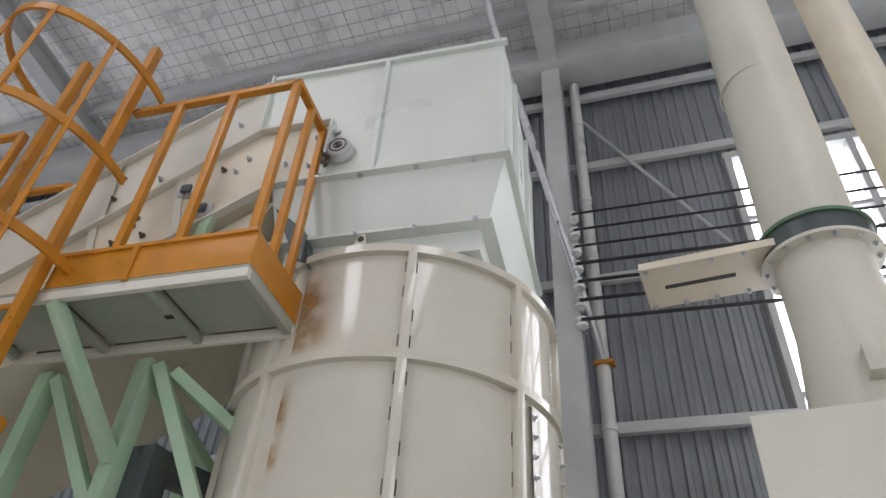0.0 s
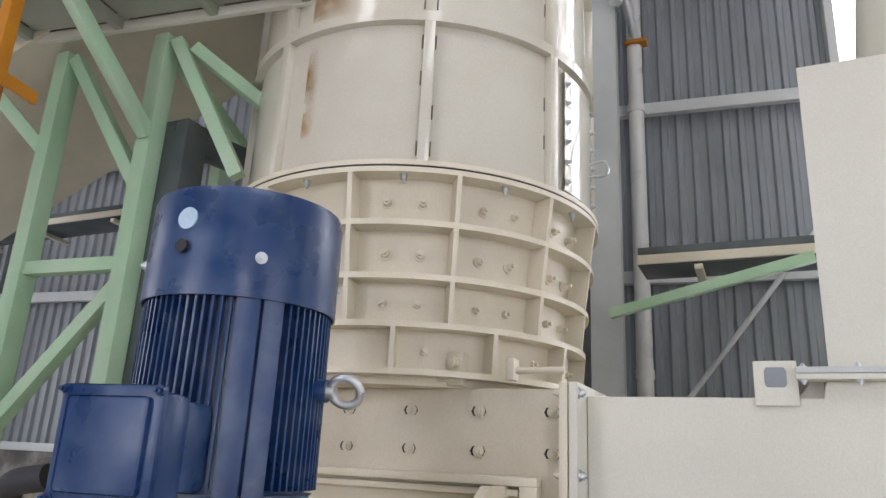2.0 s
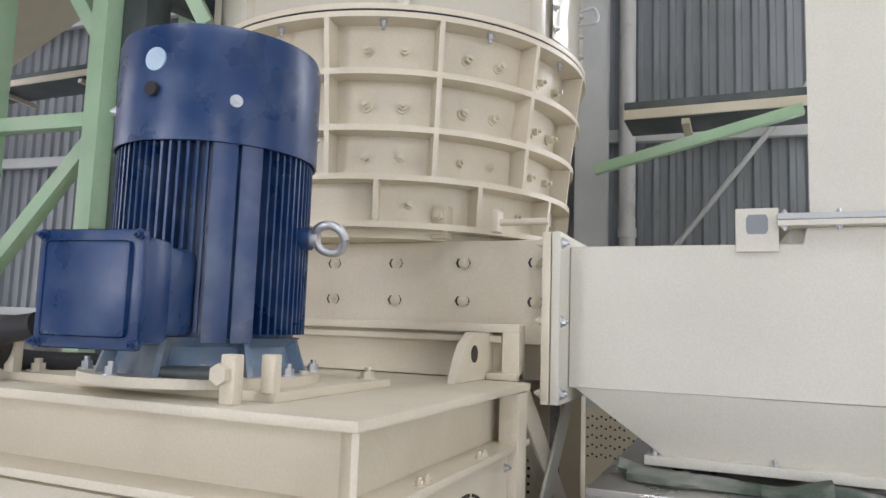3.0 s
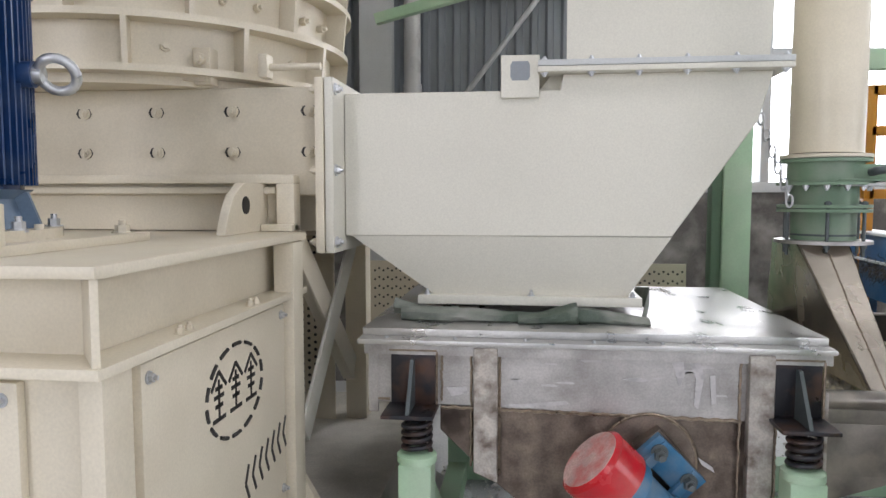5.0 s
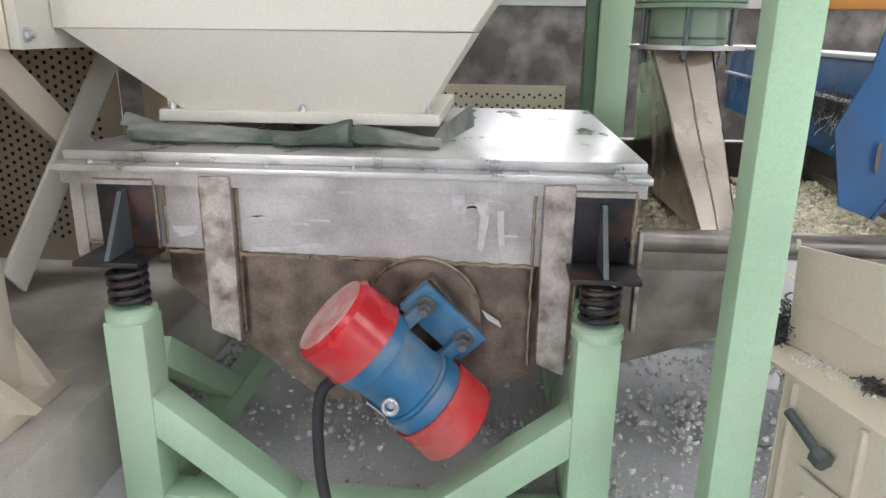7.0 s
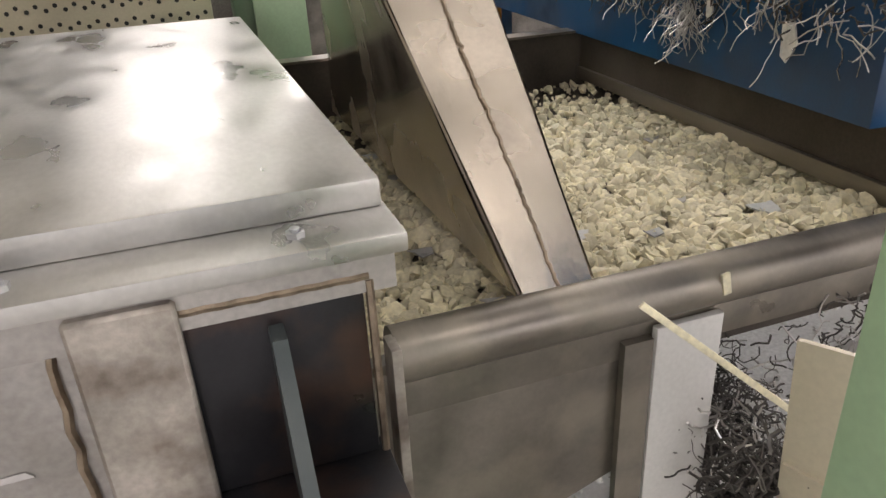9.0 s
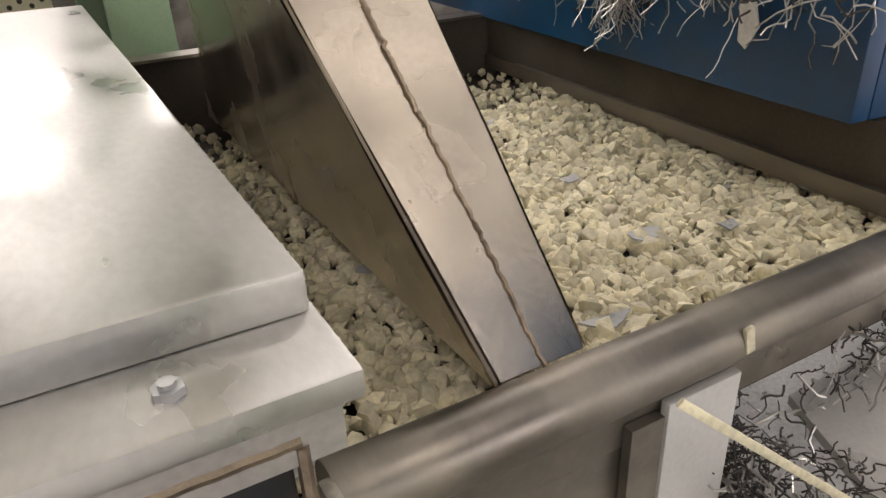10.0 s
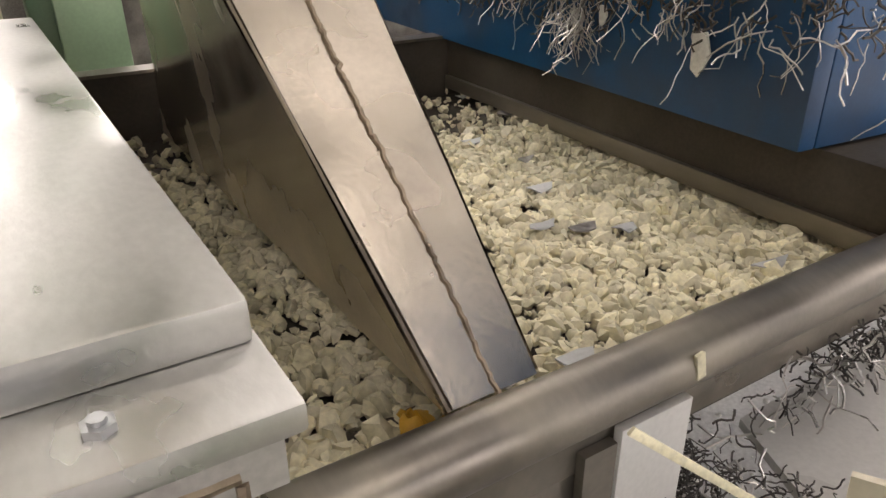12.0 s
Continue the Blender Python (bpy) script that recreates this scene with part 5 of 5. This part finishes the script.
# ---- cream discharge box ahead of the tray ----
cbox = thing("discharge_box", (1.25, 1.95, 0.0), "cream sheet discharge box strewn with fibre scrap", "machine")
part("side_sheet", prism([(1.160, 2.178, 0.562), (1.160, 2.178, 0.622), (1.157, 2.185, 0.775), (1.247, 1.972, 0.798), (1.279, 1.894, 0.756), (1.40, 1.606, 0.60), (1.40, 1.606, 0.562)], (0.005, 0.002, 0)), CREAM, cbox)
part("fold_line", bar((1.158, 2.176, 0.655), (1.398, 1.604, 0.625), 0.004, 0.004, None, 0), CREAM, cbox)
part("deck", prism([(1.085, 2.115, 0.562), (1.157, 2.178, 0.562), (1.397, 1.606, 0.562), (1.250, 1.570, 0.562)], (0, 0, -0.008)), CREAM, cbox)
part("front_sheet", prism([(1.112, 2.04, 0.554), (1.252, 1.572, 0.554), (1.252, 1.572, 0.10), (1.112, 2.04, 0.10)], (0.006, 0.002, 0)), CREAM, cbox)
part("end_sheet", prism([(1.112, 2.045, 0.10), (1.112, 2.045, 0.554), (1.175, 2.10, 0.554), (1.175, 2.10, 0.10)], (0.0, 0.006, 0)), CREAM, cbox)
for t in (0.06, 0.42, 0.8):
    q = Vector((1.108, 2.04, 0)).lerp(Vector((1.248, 1.572, 0)), t)
    part("stiffener", bar((q.x, q.y, 0.12), (q.x, q.y, 0.55), 0.012, 0.012, None, 0.001), CREAM, cbox)
part("latch_plate", prism([(1.130, 1.965, 0.40), (1.180, 1.80, 0.40), (1.180, 1.80, 0.29), (1.130, 1.965, 0.29)], (-0.006, -0.002, 0), None, 0.001), CREAM, cbox)
for t in (0.2, 0.8):
    q = Vector((1.122, 1.962, 0.345)).lerp(Vector((1.172, 1.80, 0.345)), t)
    part("bolt", bolt(q, (-0.96, -0.28, 0), 0.012, long=0.01), CREAM, cbox)
part("handle", rod((1.106, 1.995, 0.497), (1.128, 1.905, 0.466), 0.010), DARKSTEEL, cbox, "dark steel handle")
part("handle_nut", rod((1.126, 1.905, 0.464), (1.132, 1.882, 0.458), 0.019, seg=6), DARKSTEEL, cbox)
part("foot", box(1.14, 1.20, 1.98, 2.06, 0.0, 0.10, bev=0.004), CREAM, cbox)
part("inner_deck", prism([(1.415, 2.41, 0.548), (2.15, 2.415, 0.548), (2.15, 2.05, 0.548), (1.33, 2.22, 0.548)], (0, 0, -0.012)), PVC, cbox)
part("inner_leg", box(1.9, 1.95, 2.2, 2.25, 0.0, 0.53), CREAM, cbox)
splint = thing("splinter", (1.15, 2.26, 0.70), "thin pale yellow plastic splinter under the rail", "offcut")
part("strip", bar((1.078, 2.281, 0.776), (1.265, 2.242, 0.612), 0.003, 0.007, None, 0.001), LUMP, splint)
scrap = tangle(1100, (1.270, 2.39, 0.50), (0.030, 0.045, 0.045), 0.02, 0.06, 0.0009, 0.5, 8)
absorb(scrap, tangle(60, (1.345, 2.29, 0.555), (0.015, 0.04, 0.003), 0.015, 0.04, 0.0009, 0.1, 18))
absorb(scrap, tangle(190, (1.54, 2.354, 0.64), (0.10, 0.005, 0.016), 0.015, 0.04, 0.0010, 0.8, 28))
absorb(scrap, tangle(260, (1.165, 2.20, 0.60), (0.02, 0.015, 0.03), 0.02, 0.07, 0.0016, 0.6, 38))
tagged(solid("wire_scrap", scrap, SCRAP, "heap of tangled grey wire and fibre scrap", "scrap", "", "stuff"))
glint = tangle(80, (1.29, 2.36, 0.53), (0.04, 0.05, 0.03), 0.03, 0.07, 0.0012, 0.5, 58)
absorb(glint, tangle(60, (1.54, 2.348, 0.63), (0.09, 0.006, 0.02), 0.03, 0.08, 0.0012, 0.7, 68))
solid("bright_wire_scrap", glint, WIRE, "bright wire strands in the scrap heap", "scrap", "", "stuff")
clod = thing("scrap_clod", (1.244, 1.97, 0.562), "small dark clod of matted fibre on the deck", "debris")
part("clod", tangle(160, (1.244, 1.97, 0.574), (0.009, 0.009, 0.005), 0.01, 0.03, 0.0016, 0.4, 78), SCRAP, clod)
rd = random.Random(21)
me = heap([(1.125 + 0.235 * u + rd.uniform(0, 0.06), 2.08 - 0.42 * u + rd.uniform(0, 0.05), 0.5635, rd.uniform(0.0012, 0.004)) for u in [rd.random() ** 1.6 for _ in range(240)]])
me.materials[0] = CRUMB
tagged(new("deck_crumbs", me), "white crumbs and chips on the deck", "debris", "", "stuff")
# ---- green posts ----
def post(x, y, w, z1, mat, label, depth=None):
    d = depth or w
    t = thing("steel_post", (x, y, 0), label, "post", "green posts")
    part("tube", box(x - w / 2, x + w / 2, y - d / 2, y + d / 2, 0.012, z1, bev=0.005), mat, t)
    part("foot_plate", box(x - w, x + w, y - d, y + d, 0, 0.012), mat, t)
    return t


post(0.982, 1.94, 0.076, 6.0, MINT, "mint green square steel post")
post(0.99, 3.80, 0.13, 3.1, MINT, "mint green square steel post behind the feeder")
post(0.905, 3.80, 0.055, 3.0, GREENDARK, "slotted dark green steel channel post", 0.09)
post(2.02, 3.6, 0.10, 2.6, MINT, "mint green square steel post")
floorbeam = solid("floor_beam", bar((0.6, 3.50, 0.06), (2.4, 3.50, 0.06), 0.12, 0.12), MINT, "mint green steel beam lying along the floor", "beam")
panel = thing("machine_guard", (0.7, 4.1, 0.6), "cream perforated sheet guard behind the feeder", "panel")
part("sheet", box(-0.9, 0.84, 4.10, 4.105, 0.55, 0.955), CREAM, panel)
# Black discs on the sheet give the holes their dark inside.
bm = bmesh.new()
for i in range(70):
    for k in range(5):
        x, z = -0.85 + i * 0.0242, 0.70 + k * 0.05 + (0.012 if i % 2 else 0)
        rod((x, 4.0985, z), (x, 4.0975, z), 0.0065, bm, 6)
tagged(part("perforation", bm, MARKHOLE, panel), kind="stuff")
brace = thing("cross_brace", (-0.5, 2.7, 0.26), "crossed cream steel angle braces behind the base", "brace")
part("brace", bar((-0.712, 2.40, 1.15), (-0.712, 3.06, 0.60), 0.012, 0.10), CREAM, brace)
part("brace", bar((-0.74, 2.43, 1.10), (-0.74, 3.09, 0.55), 0.05, 0.012), CREAM, brace)
part("brace", bar((-0.695, 3.02, 1.16), (-0.695, 2.36, 0.56), 0.012, 0.10), WHITE, brace)
guardp = thing("perforated_guard", (-1.1, 3.3, 0.26), "cream perforated sheet guard beside the base", "panel")
part("sheet", box(-1.48, -0.86, 3.30, 3.305, 0.3, 1.17), CREAM, guardp)
# Holes drawn as black discs, dark without being cut.
bm = bmesh.new()
for i in range(16):
    for k in range(22):
        x, z = -1.40 + i * 0.03, 0.4 + k * 0.034 + (0.017 if i % 2 else 0)
        rod((x, 3.2985, z), (x, 3.2975, z), 0.008, bm, 6)
tagged(part("perforation", bm, MARKHOLE, guardp), kind="stuff")
chain = thing("chain", (0.78, 2.9, 1.3), "galvanised chain hanging from the duct flange", "chain")
for i in range(14):
    p = Vector((0.80, 2.9, 1.68)).lerp(Vector((0.925, 2.86, 1.30)), i / 13)
    part("link", pipe([p + Vector((0.012 * math.cos(t) * (1 if i % 2 else 0.2), 0.012 * math.cos(t) * (0.2 if i % 2 else 1), 0.022 * math.sin(t))) for t in np.linspace(0, 6.28, 12)], 0.004, None, 5), GALV, chain)
gaterail = thing("orange_guard_frame", (2.2, 3.9, 0.8), "orange steel guard frame behind the valve", "frame")
for a, b in (((1.77, 4.2, 1.30), (1.77, 4.2, 1.89)), ((1.77, 4.2, 1.327), (3.4, 4.2, 1.327)), ((1.77, 4.2, 1.655), (3.4, 4.2, 1.655)), ((1.77, 4.2, 1.864), (3.4, 4.2, 1.864)), ((2.6, 4.2, 1.30), (2.6, 4.2, 1.89))):
    part("rail", bar(a, b, 0.05, 0.05), ORANGE, gaterail)
part("foot", bar((1.77, 4.2, 0), (1.77, 4.2, 1.30), 0.05, 0.05), ORANGE, gaterail)
part("foot", bar((2.6, 4.2, 0), (2.6, 4.2, 1.30), 0.05, 0.05), ORANGE, gaterail)
topbeam = solid("overhead_beam", bar((0.9, 2.6, 1.95), (2.6, 2.6, 1.95), 0.06, 0.09), MINT, "mint green steel beam between posts", "beam")
topbeam.matrix_basis = Matrix.Translation((0.6, 1.2, 0.0))

# ---- platform, ladder and conveyor above ----
PF = pose(-1.613, 1.764, 3.30, 0, 0, 8)
plat = thing("access_platform", PF, "steel access platform with orange handrails and toe board", "platform")


def pl(name, bm, mat, parent=None, label=""):
    return part(name, bm, mat, parent or plat, label, local=True)


# The underside's shade is part of this deck's and the cross beams' colour.
pl("deck", box(-3.2, 0.0, 0.0, 0.46, -0.004, 0.012), UNDER)
for y in (0.0, 0.44):
    pl("frame_beam", box(-3.2, 0.0, y, y + 0.03, -0.05, -0.004, bev=0.003), WHITE)
for x in (0.0, -0.45, -0.95, -1.45, -2.0, -2.6):
    pl("cross_beam", box(x - 0.04, x, 0.03, 0.44, -0.05, -0.004, bev=0.003), UNDER)
RH = 1.24
pl("toe_board", box(-1.0, 0.0, -0.004, 0.008, 0.012, 0.185, bev=0.002), ORANGE)
pl("toe_board", box(-0.008, 0.004, 0.0, 0.46, 0.012, 0.185, bev=0.002), ORANGE)
pl("toe_rail", bar((-1.0, 0.0, 0.19), (0.0, 0.0, 0.19), 0.035, 0.02), ORANGE)
pl("toe_stiffener", box(-0.60, -0.57, -0.016, 0.03, 0.0, 0.185), ORANGE)
for x in (-0.04, -0.40, -0.72):
    pl("post", box(x - 0.02, x + 0.02, 0.0, 0.035, 0.012, RH, bev=0.003), ORANGE)
for y in (0.17, 0.335):
    pl("post", box(-0.05, -0.015, y, y + 0.035, 0.012, RH, bev=0.003), ORANGE)
pl("handrail", bar((-1.02, 0.02, RH), (-0.02, 0.02, RH), 0.04, 0.035), ORANGE)
pl("handrail", bar((-0.035, 0.0, RH), (-0.035, 0.37, RH), 0.04, 0.035), ORANGE)
for y in (0.02, 0.44):
    pl("handrail", bar((-3.2, y, RH), (-1.75, y, RH), 0.04, 0.035), ORANGE)
    for x in (-3.1, -2.6, -2.1, -1.75):
        pl("post", box(x - 0.02, x + 0.02, y - 0.02, y + 0.02, 0.012, RH, bev=0.003), ORANGE)
pl("handrail", bar((-3.2, 0.44, 0.6), (-1.3, 0.44, 0.6), 0.035, 0.035), ORANGE)
for x0, x1 in ((-0.45, -0.04), (-0.95, -0.49), (-1.45, -0.99)):
    for y in (0.036, 0.434):
        pl("weld_dash", box(x0 + 0.03, x1 - 0.03, y - 0.003, y + 0.003, -0.0085, -0.004), RUSTY)
    for x in (x0 + 0.006, x1 - 0.006):
        pl("weld_dash", box(x - 0.003, x + 0.003, 0.07, 0.38, -0.0085, -0.004), RUSTY)
pl("lock_hole", box(-0.50, -0.46, 0.20, 0.225, -0.054, -0.050), MARKHOLE)

ladder = thing("caged_ladder", PF, "orange caged steel ladder up to the platform", "ladder")


def ld(name, bm, label=""):
    return part(name, bm, ORANGE, ladder, label, local=True)


LX0, LX1, LYY = -1.02, -1.50, -0.045
for x in (LX0, LX1):
    ld("stile", bar((x, LYY, -3.1), (x, LYY, 1.75), 0.05, 0.055))
for z in np.arange(-3.0, 0.05, 0.29):
    ld("rung", rod((LX1, LYY, z), (LX0, LYY, z), 0.014, seg=12))
for z in (-0.62, 0.10, 0.72, 1.36):
    xm = (LX0 + LX1) / 2
    pts = [(xm + 0.36 * math.cos(t), LYY - 0.04 - 0.55 * math.sin(t), z) for t in np.linspace(-0.25, math.pi + 0.25, 24)]
    xc, yc = xm, LYY - 0.04
    rings = []
    for p in pts:
        d = Vector((p[0] - xc, p[1] - yc, 0)).normalized() * 0.008
        c = Vector(p)
        rings.append([c - d - UP * 0.025, c + d - UP * 0.025, c + d + UP * 0.025, c - d + UP * 0.025])
    bm = loft(rings)
    ld("hoop", bm)
for t in (0.5, 1.2, 1.95, 2.65):
    xm = (LX0 + LX1) / 2
    p = (xm + 0.36 * math.cos(t), LYY - 0.04 - 0.55 * math.sin(t))
    ld("cage_strap", bar((*p, -0.75), (*p, 1.38), 0.04, 0.008))

gs = thing("green_steel_frame", (-2.8, 2.2, 0), "mint green welded steel support frame under the platform", "frame")
LEGA, LEGB, LEGC = (-3.06, 2.15), (-2.47, 2.20), (-2.52, 3.3)
for x, y in (LEGA, LEGB, LEGC, (-3.1, 3.3)):
    part("post", bar((x, y, 0.0), (x, y, 3.25), 0.085, 0.085), MINT, gs)
for a, b in (((-3.06, 2.15, 2.16), (-2.47, 2.20, 2.16)), ((-3.0, 2.15, 3.22), (-2.50, 2.20, 2.52)), ((-2.54, 1.66, 3.26), (-2.46, 2.17, 2.74)), ((-2.40, 2.20, 3.22), (-2.05, 2.32, 2.55)),
             ((-2.46, 2.22, 3.20), (-2.50, 3.3, 2.75)), ((-3.06, 2.15, 1.45), (-2.47, 2.20, 2.10)), ((-3.06, 2.17, 2.7), (-3.5, 1.9, 3.22)), ((-2.52, 3.3, 2.95), (-2.05, 3.75, 2.95)), ((-2.52, 3.3, 2.72), (-2.05, 3.75, 2.72)),
             ((-2.35, 2.25, 3.2), (-2.0, 2.55, 2.9)), ((-3.1, 3.3, 3.2), (-2.52, 3.3, 3.2)), ((-2.52, 3.3, 2.1), (-2.0, 3.6, 3.1))):
    part("brace", bar(a, b, 0.06, 0.06), MINT, gs)
for z in (2.35, 2.9):
    part("stair_rail", bar((-2.7, 4.3, z), (-1.9, 4.3, z + 0.1), 0.05, 0.05), ORANGE, gs, "orange handrail")
dk = thing("dark_steel_frame", (-2.36, 2.32, 0), "dark grey steel post and beam beside the mill", "frame")
part("post", bar((-2.36, 2.30, 0.0), (-2.36, 2.30, 2.83), 0.13, 0.13), DARKSTEEL, dk)
part("beam", bar((-2.36, 2.34, 2.77), (-2.14, 3.2, 2.77), 0.08, 0.12), DARKSTEEL, dk)

flex = thing("flexible_duct", (-3.9, 3.9, 2.4), "silver corrugated flexible duct", "duct")
part("hose", pipe(smooth_path([(-4.6, 3.9, 2.42), (-4.1, 4.0, 2.7), (-3.6, 4.1, 2.95), (-3.2, 4.2, 2.9)], 8), 0.14, seg=20), GALV, flex)

# head box and inclined conveyor
HB = pose(-0.70, 2.30, 0, 0, 0, 9)
head = thing("conveyor_head_box", HB, "pale green-white sheet metal conveyor head box above the mill", "conveyor")


def hb(name, bm, mat, parent=None, label=""):
    return part(name, bm, mat, parent or head, label, local=True)


hb("box", prism([(-1.45, 0, 4.18), (0, 0, 4.18), (0, 0, 5.13), (-1.42, 0, 5.13), (-1.47, 0, 5.10)], (0, 1.15, 0), None, 0.004), PALE)
hb("top_angle", bar((-1.43, -0.01, 5.14), (0.02, -0.01, 5.14), 0.04, 0.03), PALE)
hb("fold_rib", bar((-1.42, -0.015, 4.63), (-1.45, -0.015, 5.17), 0.012, 0.05), PALE)
hb("rib", bar((-0.70, -0.012, 4.18), (-0.70, -0.012, 5.13), 0.03, 0.03), PALE)
hb("rib", bar((0.012, 0.30, 4.2), (0.012, 0.30, 5.12), 0.03, 0.03), PALE)
hb("rib", bar((0.012, 0.75, 4.2), (0.012, 0.75, 5.12), 0.03, 0.03), PALE)
hb("flange", box(-1.24, 0.035, -0.045, 1.18, 4.160, 4.180, bev=0.002), PALE)
hb("lower_hopper", loft([[(-1.25, 0, 4.16), (0, 0, 4.16), (0, 1.15, 4.16), (-1.25, 1.15, 4.16)], [(-1.20, 0.10, 3.83), (-0.10, 0.10, 3.83), (-0.10, 1.0, 3.83), (-1.20, 1.0, 3.83)]]), PALE)
hb("outlet_flange", box(-1.24, -0.07, 0.05, 1.05, 3.812, 3.83, bev=0.002), PALE)
hb("outlet_neck", box(-1.15, -0.14, 0.12, 0.95, 3.685, 3.812), PALE)
for x in (-1.05, -0.75, -0.45, -0.15):
    hb("bolt", bolt((x, 0.05, 3.82), (0, -1, 0), 0.012), GALV)
    hb("bolt", bolt((x, -0.02, 4.160), (0, 0, -1), 0.011), GALV)
bearing = hb("bearing", lathe(0, 0, [(0.0, 0.0), (0.075, 0.0), (0.075, 0.02), (0.066, 0.03), (0.066, 0.055), (0.050, 0.062), (0.0, 0.062)], seg=36), GIRT, None, "round grey flange bearing")
bearing.matrix_basis = pose(-0.885, -0.01, 4.36, 90, 0, 0)
for r0, r1, mat in ((0.044, 0.05, BLACKSTEEL), (0.018, 0.026, BLACKSTEEL), (0.0, 0.014, BLACKSTEEL)):
    ring = hb("bearing_ring", band(0, 0, max(r0, 0.001), r1, 0.060, 0.066, seg=30), mat, bearing)
for z in (4.25, 4.30):
    hb("bolt", bolt((-0.955, -0.045, z), (0, -1, 0), 0.015, long=0.03), RUSTY)
hb("bolt", bolt((-0.945, -0.02, 4.53), (1, 0, 0), 0.014, long=0.02), GALV)
hb("bearing_plate", box(-0.972, -0.955, -0.06, 0.0, 4.17, 4.62, bev=0.003), PALE)

# inclined conveyor body
ic = thing("inclined_conveyor", HB, "pale sheet metal inclined belt conveyor with bolted side plates", "conveyor")


def icp(name, bm, mat, parent=None, label=""):
    return part(name, bm, mat, parent or ic, label, local=True)


def on_top(x):
    return 5.12 + 0.655 * (x + 1.48)


def on_lip(x):
    return 4.62 + 0.69 * (x + 1.42) if x < -1.42 else 4.62


def on_low(x):
    return 4.16 + 0.60 * (x + 1.25) if x < -1.25 else 4.17


XE = -4.4
icp("upper_side", prism([(-1.42, 0.02, 4.60), (-1.48, 0.02, 5.11), (XE, 0.02, on_top(XE)), (XE, 0.02, on_lip(XE) - 0.02)], (0, 1.05, 0)), WHITE)
icp("lower_side", prism([(-0.97, -0.01, 4.17), (-0.97, -0.01, 4.61), (-1.42, -0.01, 4.61), (XE, -0.01, on_lip(XE)), (XE, -0.01, on_low(XE)), (-1.25, -0.01, 4.16)], (0, 1.1, 0)), CREAM)
icp("return_pan", prism([(-1.22, 0.06, 4.16), (XE, 0.06, on_low(XE)), (XE, 0.06, 2.10), (-3.1, 0.06, 2.88), (-1.79, 0.06, 3.60), (-1.45, 0.06, 3.83)], (0, 1.05, 0)), CREAM)
icp("lip", bar((-1.41, -0.03, 4.62), (XE, -0.03, on_lip(XE)), 0.05, 0.014), WHITE)
icp("lip", bar((-0.965, -0.03, 4.625), (-1.42, -0.03, 4.625), 0.05, 0.014), WHITE)
icp("lip", bar((-1.24, -0.03, 4.16), (XE, -0.03, on_low(XE)), 0.05, 0.014), WHITE)
icp("lip", bar((-1.47, 0.0, 5.12), (XE, 0.0, on_top(XE)), 0.05, 0.014), WHITE)
for x in (-1.84, -2.28, -2.75, -3.3):
    icp("stiffener", bar((x, -0.02, on_lip(x)), (x + 0.11, -0.02, on_low(x + 0.11)), 0.045, 0.012), WHITE)
    for dx, f in ((-0.10, 0.35), (-0.19, 0.62), (0.20, 0.30), (0.26, 0.72), (0.17, 0.5)):
        xx = x + dx
        icp("bolt", bolt((xx, -0.01, on_low(xx) + f * (on_lip(xx) - on_low(xx))), (0, -1, 0), 0.013, long=0.02), RUSTY)
for x in (-2.33, -3.0):
    icp("stiffener", bar((x, 0.0, on_top(x)), (x + 0.05, 0.0, on_lip(x + 0.05)), 0.04, 0.012), WHITE)
    for f in (0.2, 0.5, 0.8):
        icp("bolt", bolt((x + 0.06, 0.015, on_lip(x) + f * (on_top(x) - on_lip(x))), (0, -1, 0), 0.011, long=0.018), RUSTY)
for x, z in ((-1.60, 4.78), (-1.98, 4.36), (-1.05, 4.51), (-1.06, 4.29), (-1.20, 4.33), (-1.50, 4.33), (-1.44, 4.42)):
    icp("bolt", bolt((x, -0.01 if z < 4.7 else 0.015, z), (0, -1, 0), 0.013, long=0.02), GALV)
for x, z in ((-1.755, 4.215), (-1.615, 4.05)):
    latch = icp("toggle_latch", box(x - 0.05, x + 0.05, -0.035, -0.008, z - 0.045, z + 0.045, bev=0.005), GALV)
    icp("latch_bar", box(x - 0.03, x + 0.03, -0.055, -0.035, z - 0.025, z + 0.025, bev=0.006), DARKSTEEL, latch)
icp("tail_plate", prism([(-1.22, 0.03, 4.05), (-1.05, 0.03, 3.70), (-0.95, 0.03, 3.62), (-1.02, 0.03, 3.86)], (0, 0.7, 0)), DARKSTEEL)
icp("strut", bar((-1.56, -0.02, 3.98), (-1.62, -0.02, 3.34), 0.06, 0.05), MINT)
icp("support", bar((-3.9, 0.5, 2.5), (-3.9, 0.5, 0), 0.1, 0.1), MINT)


def motions():
    # the granules creep slowly at first, then run at 0.16 m a second
    for k, ob in enumerate(STREAMS):
        fast = 0.160 + 0.006 * math.sin(2.3 * k)
        walk(ob, [(t, pose(0.055 * min(t, 6) + fast * max(t - 6, 0), 0.003 * math.sin(2.1 * t + k), 0.0012 * math.sin(5.0 * t + 1.7 * k))) for t in range(13)])


motions()
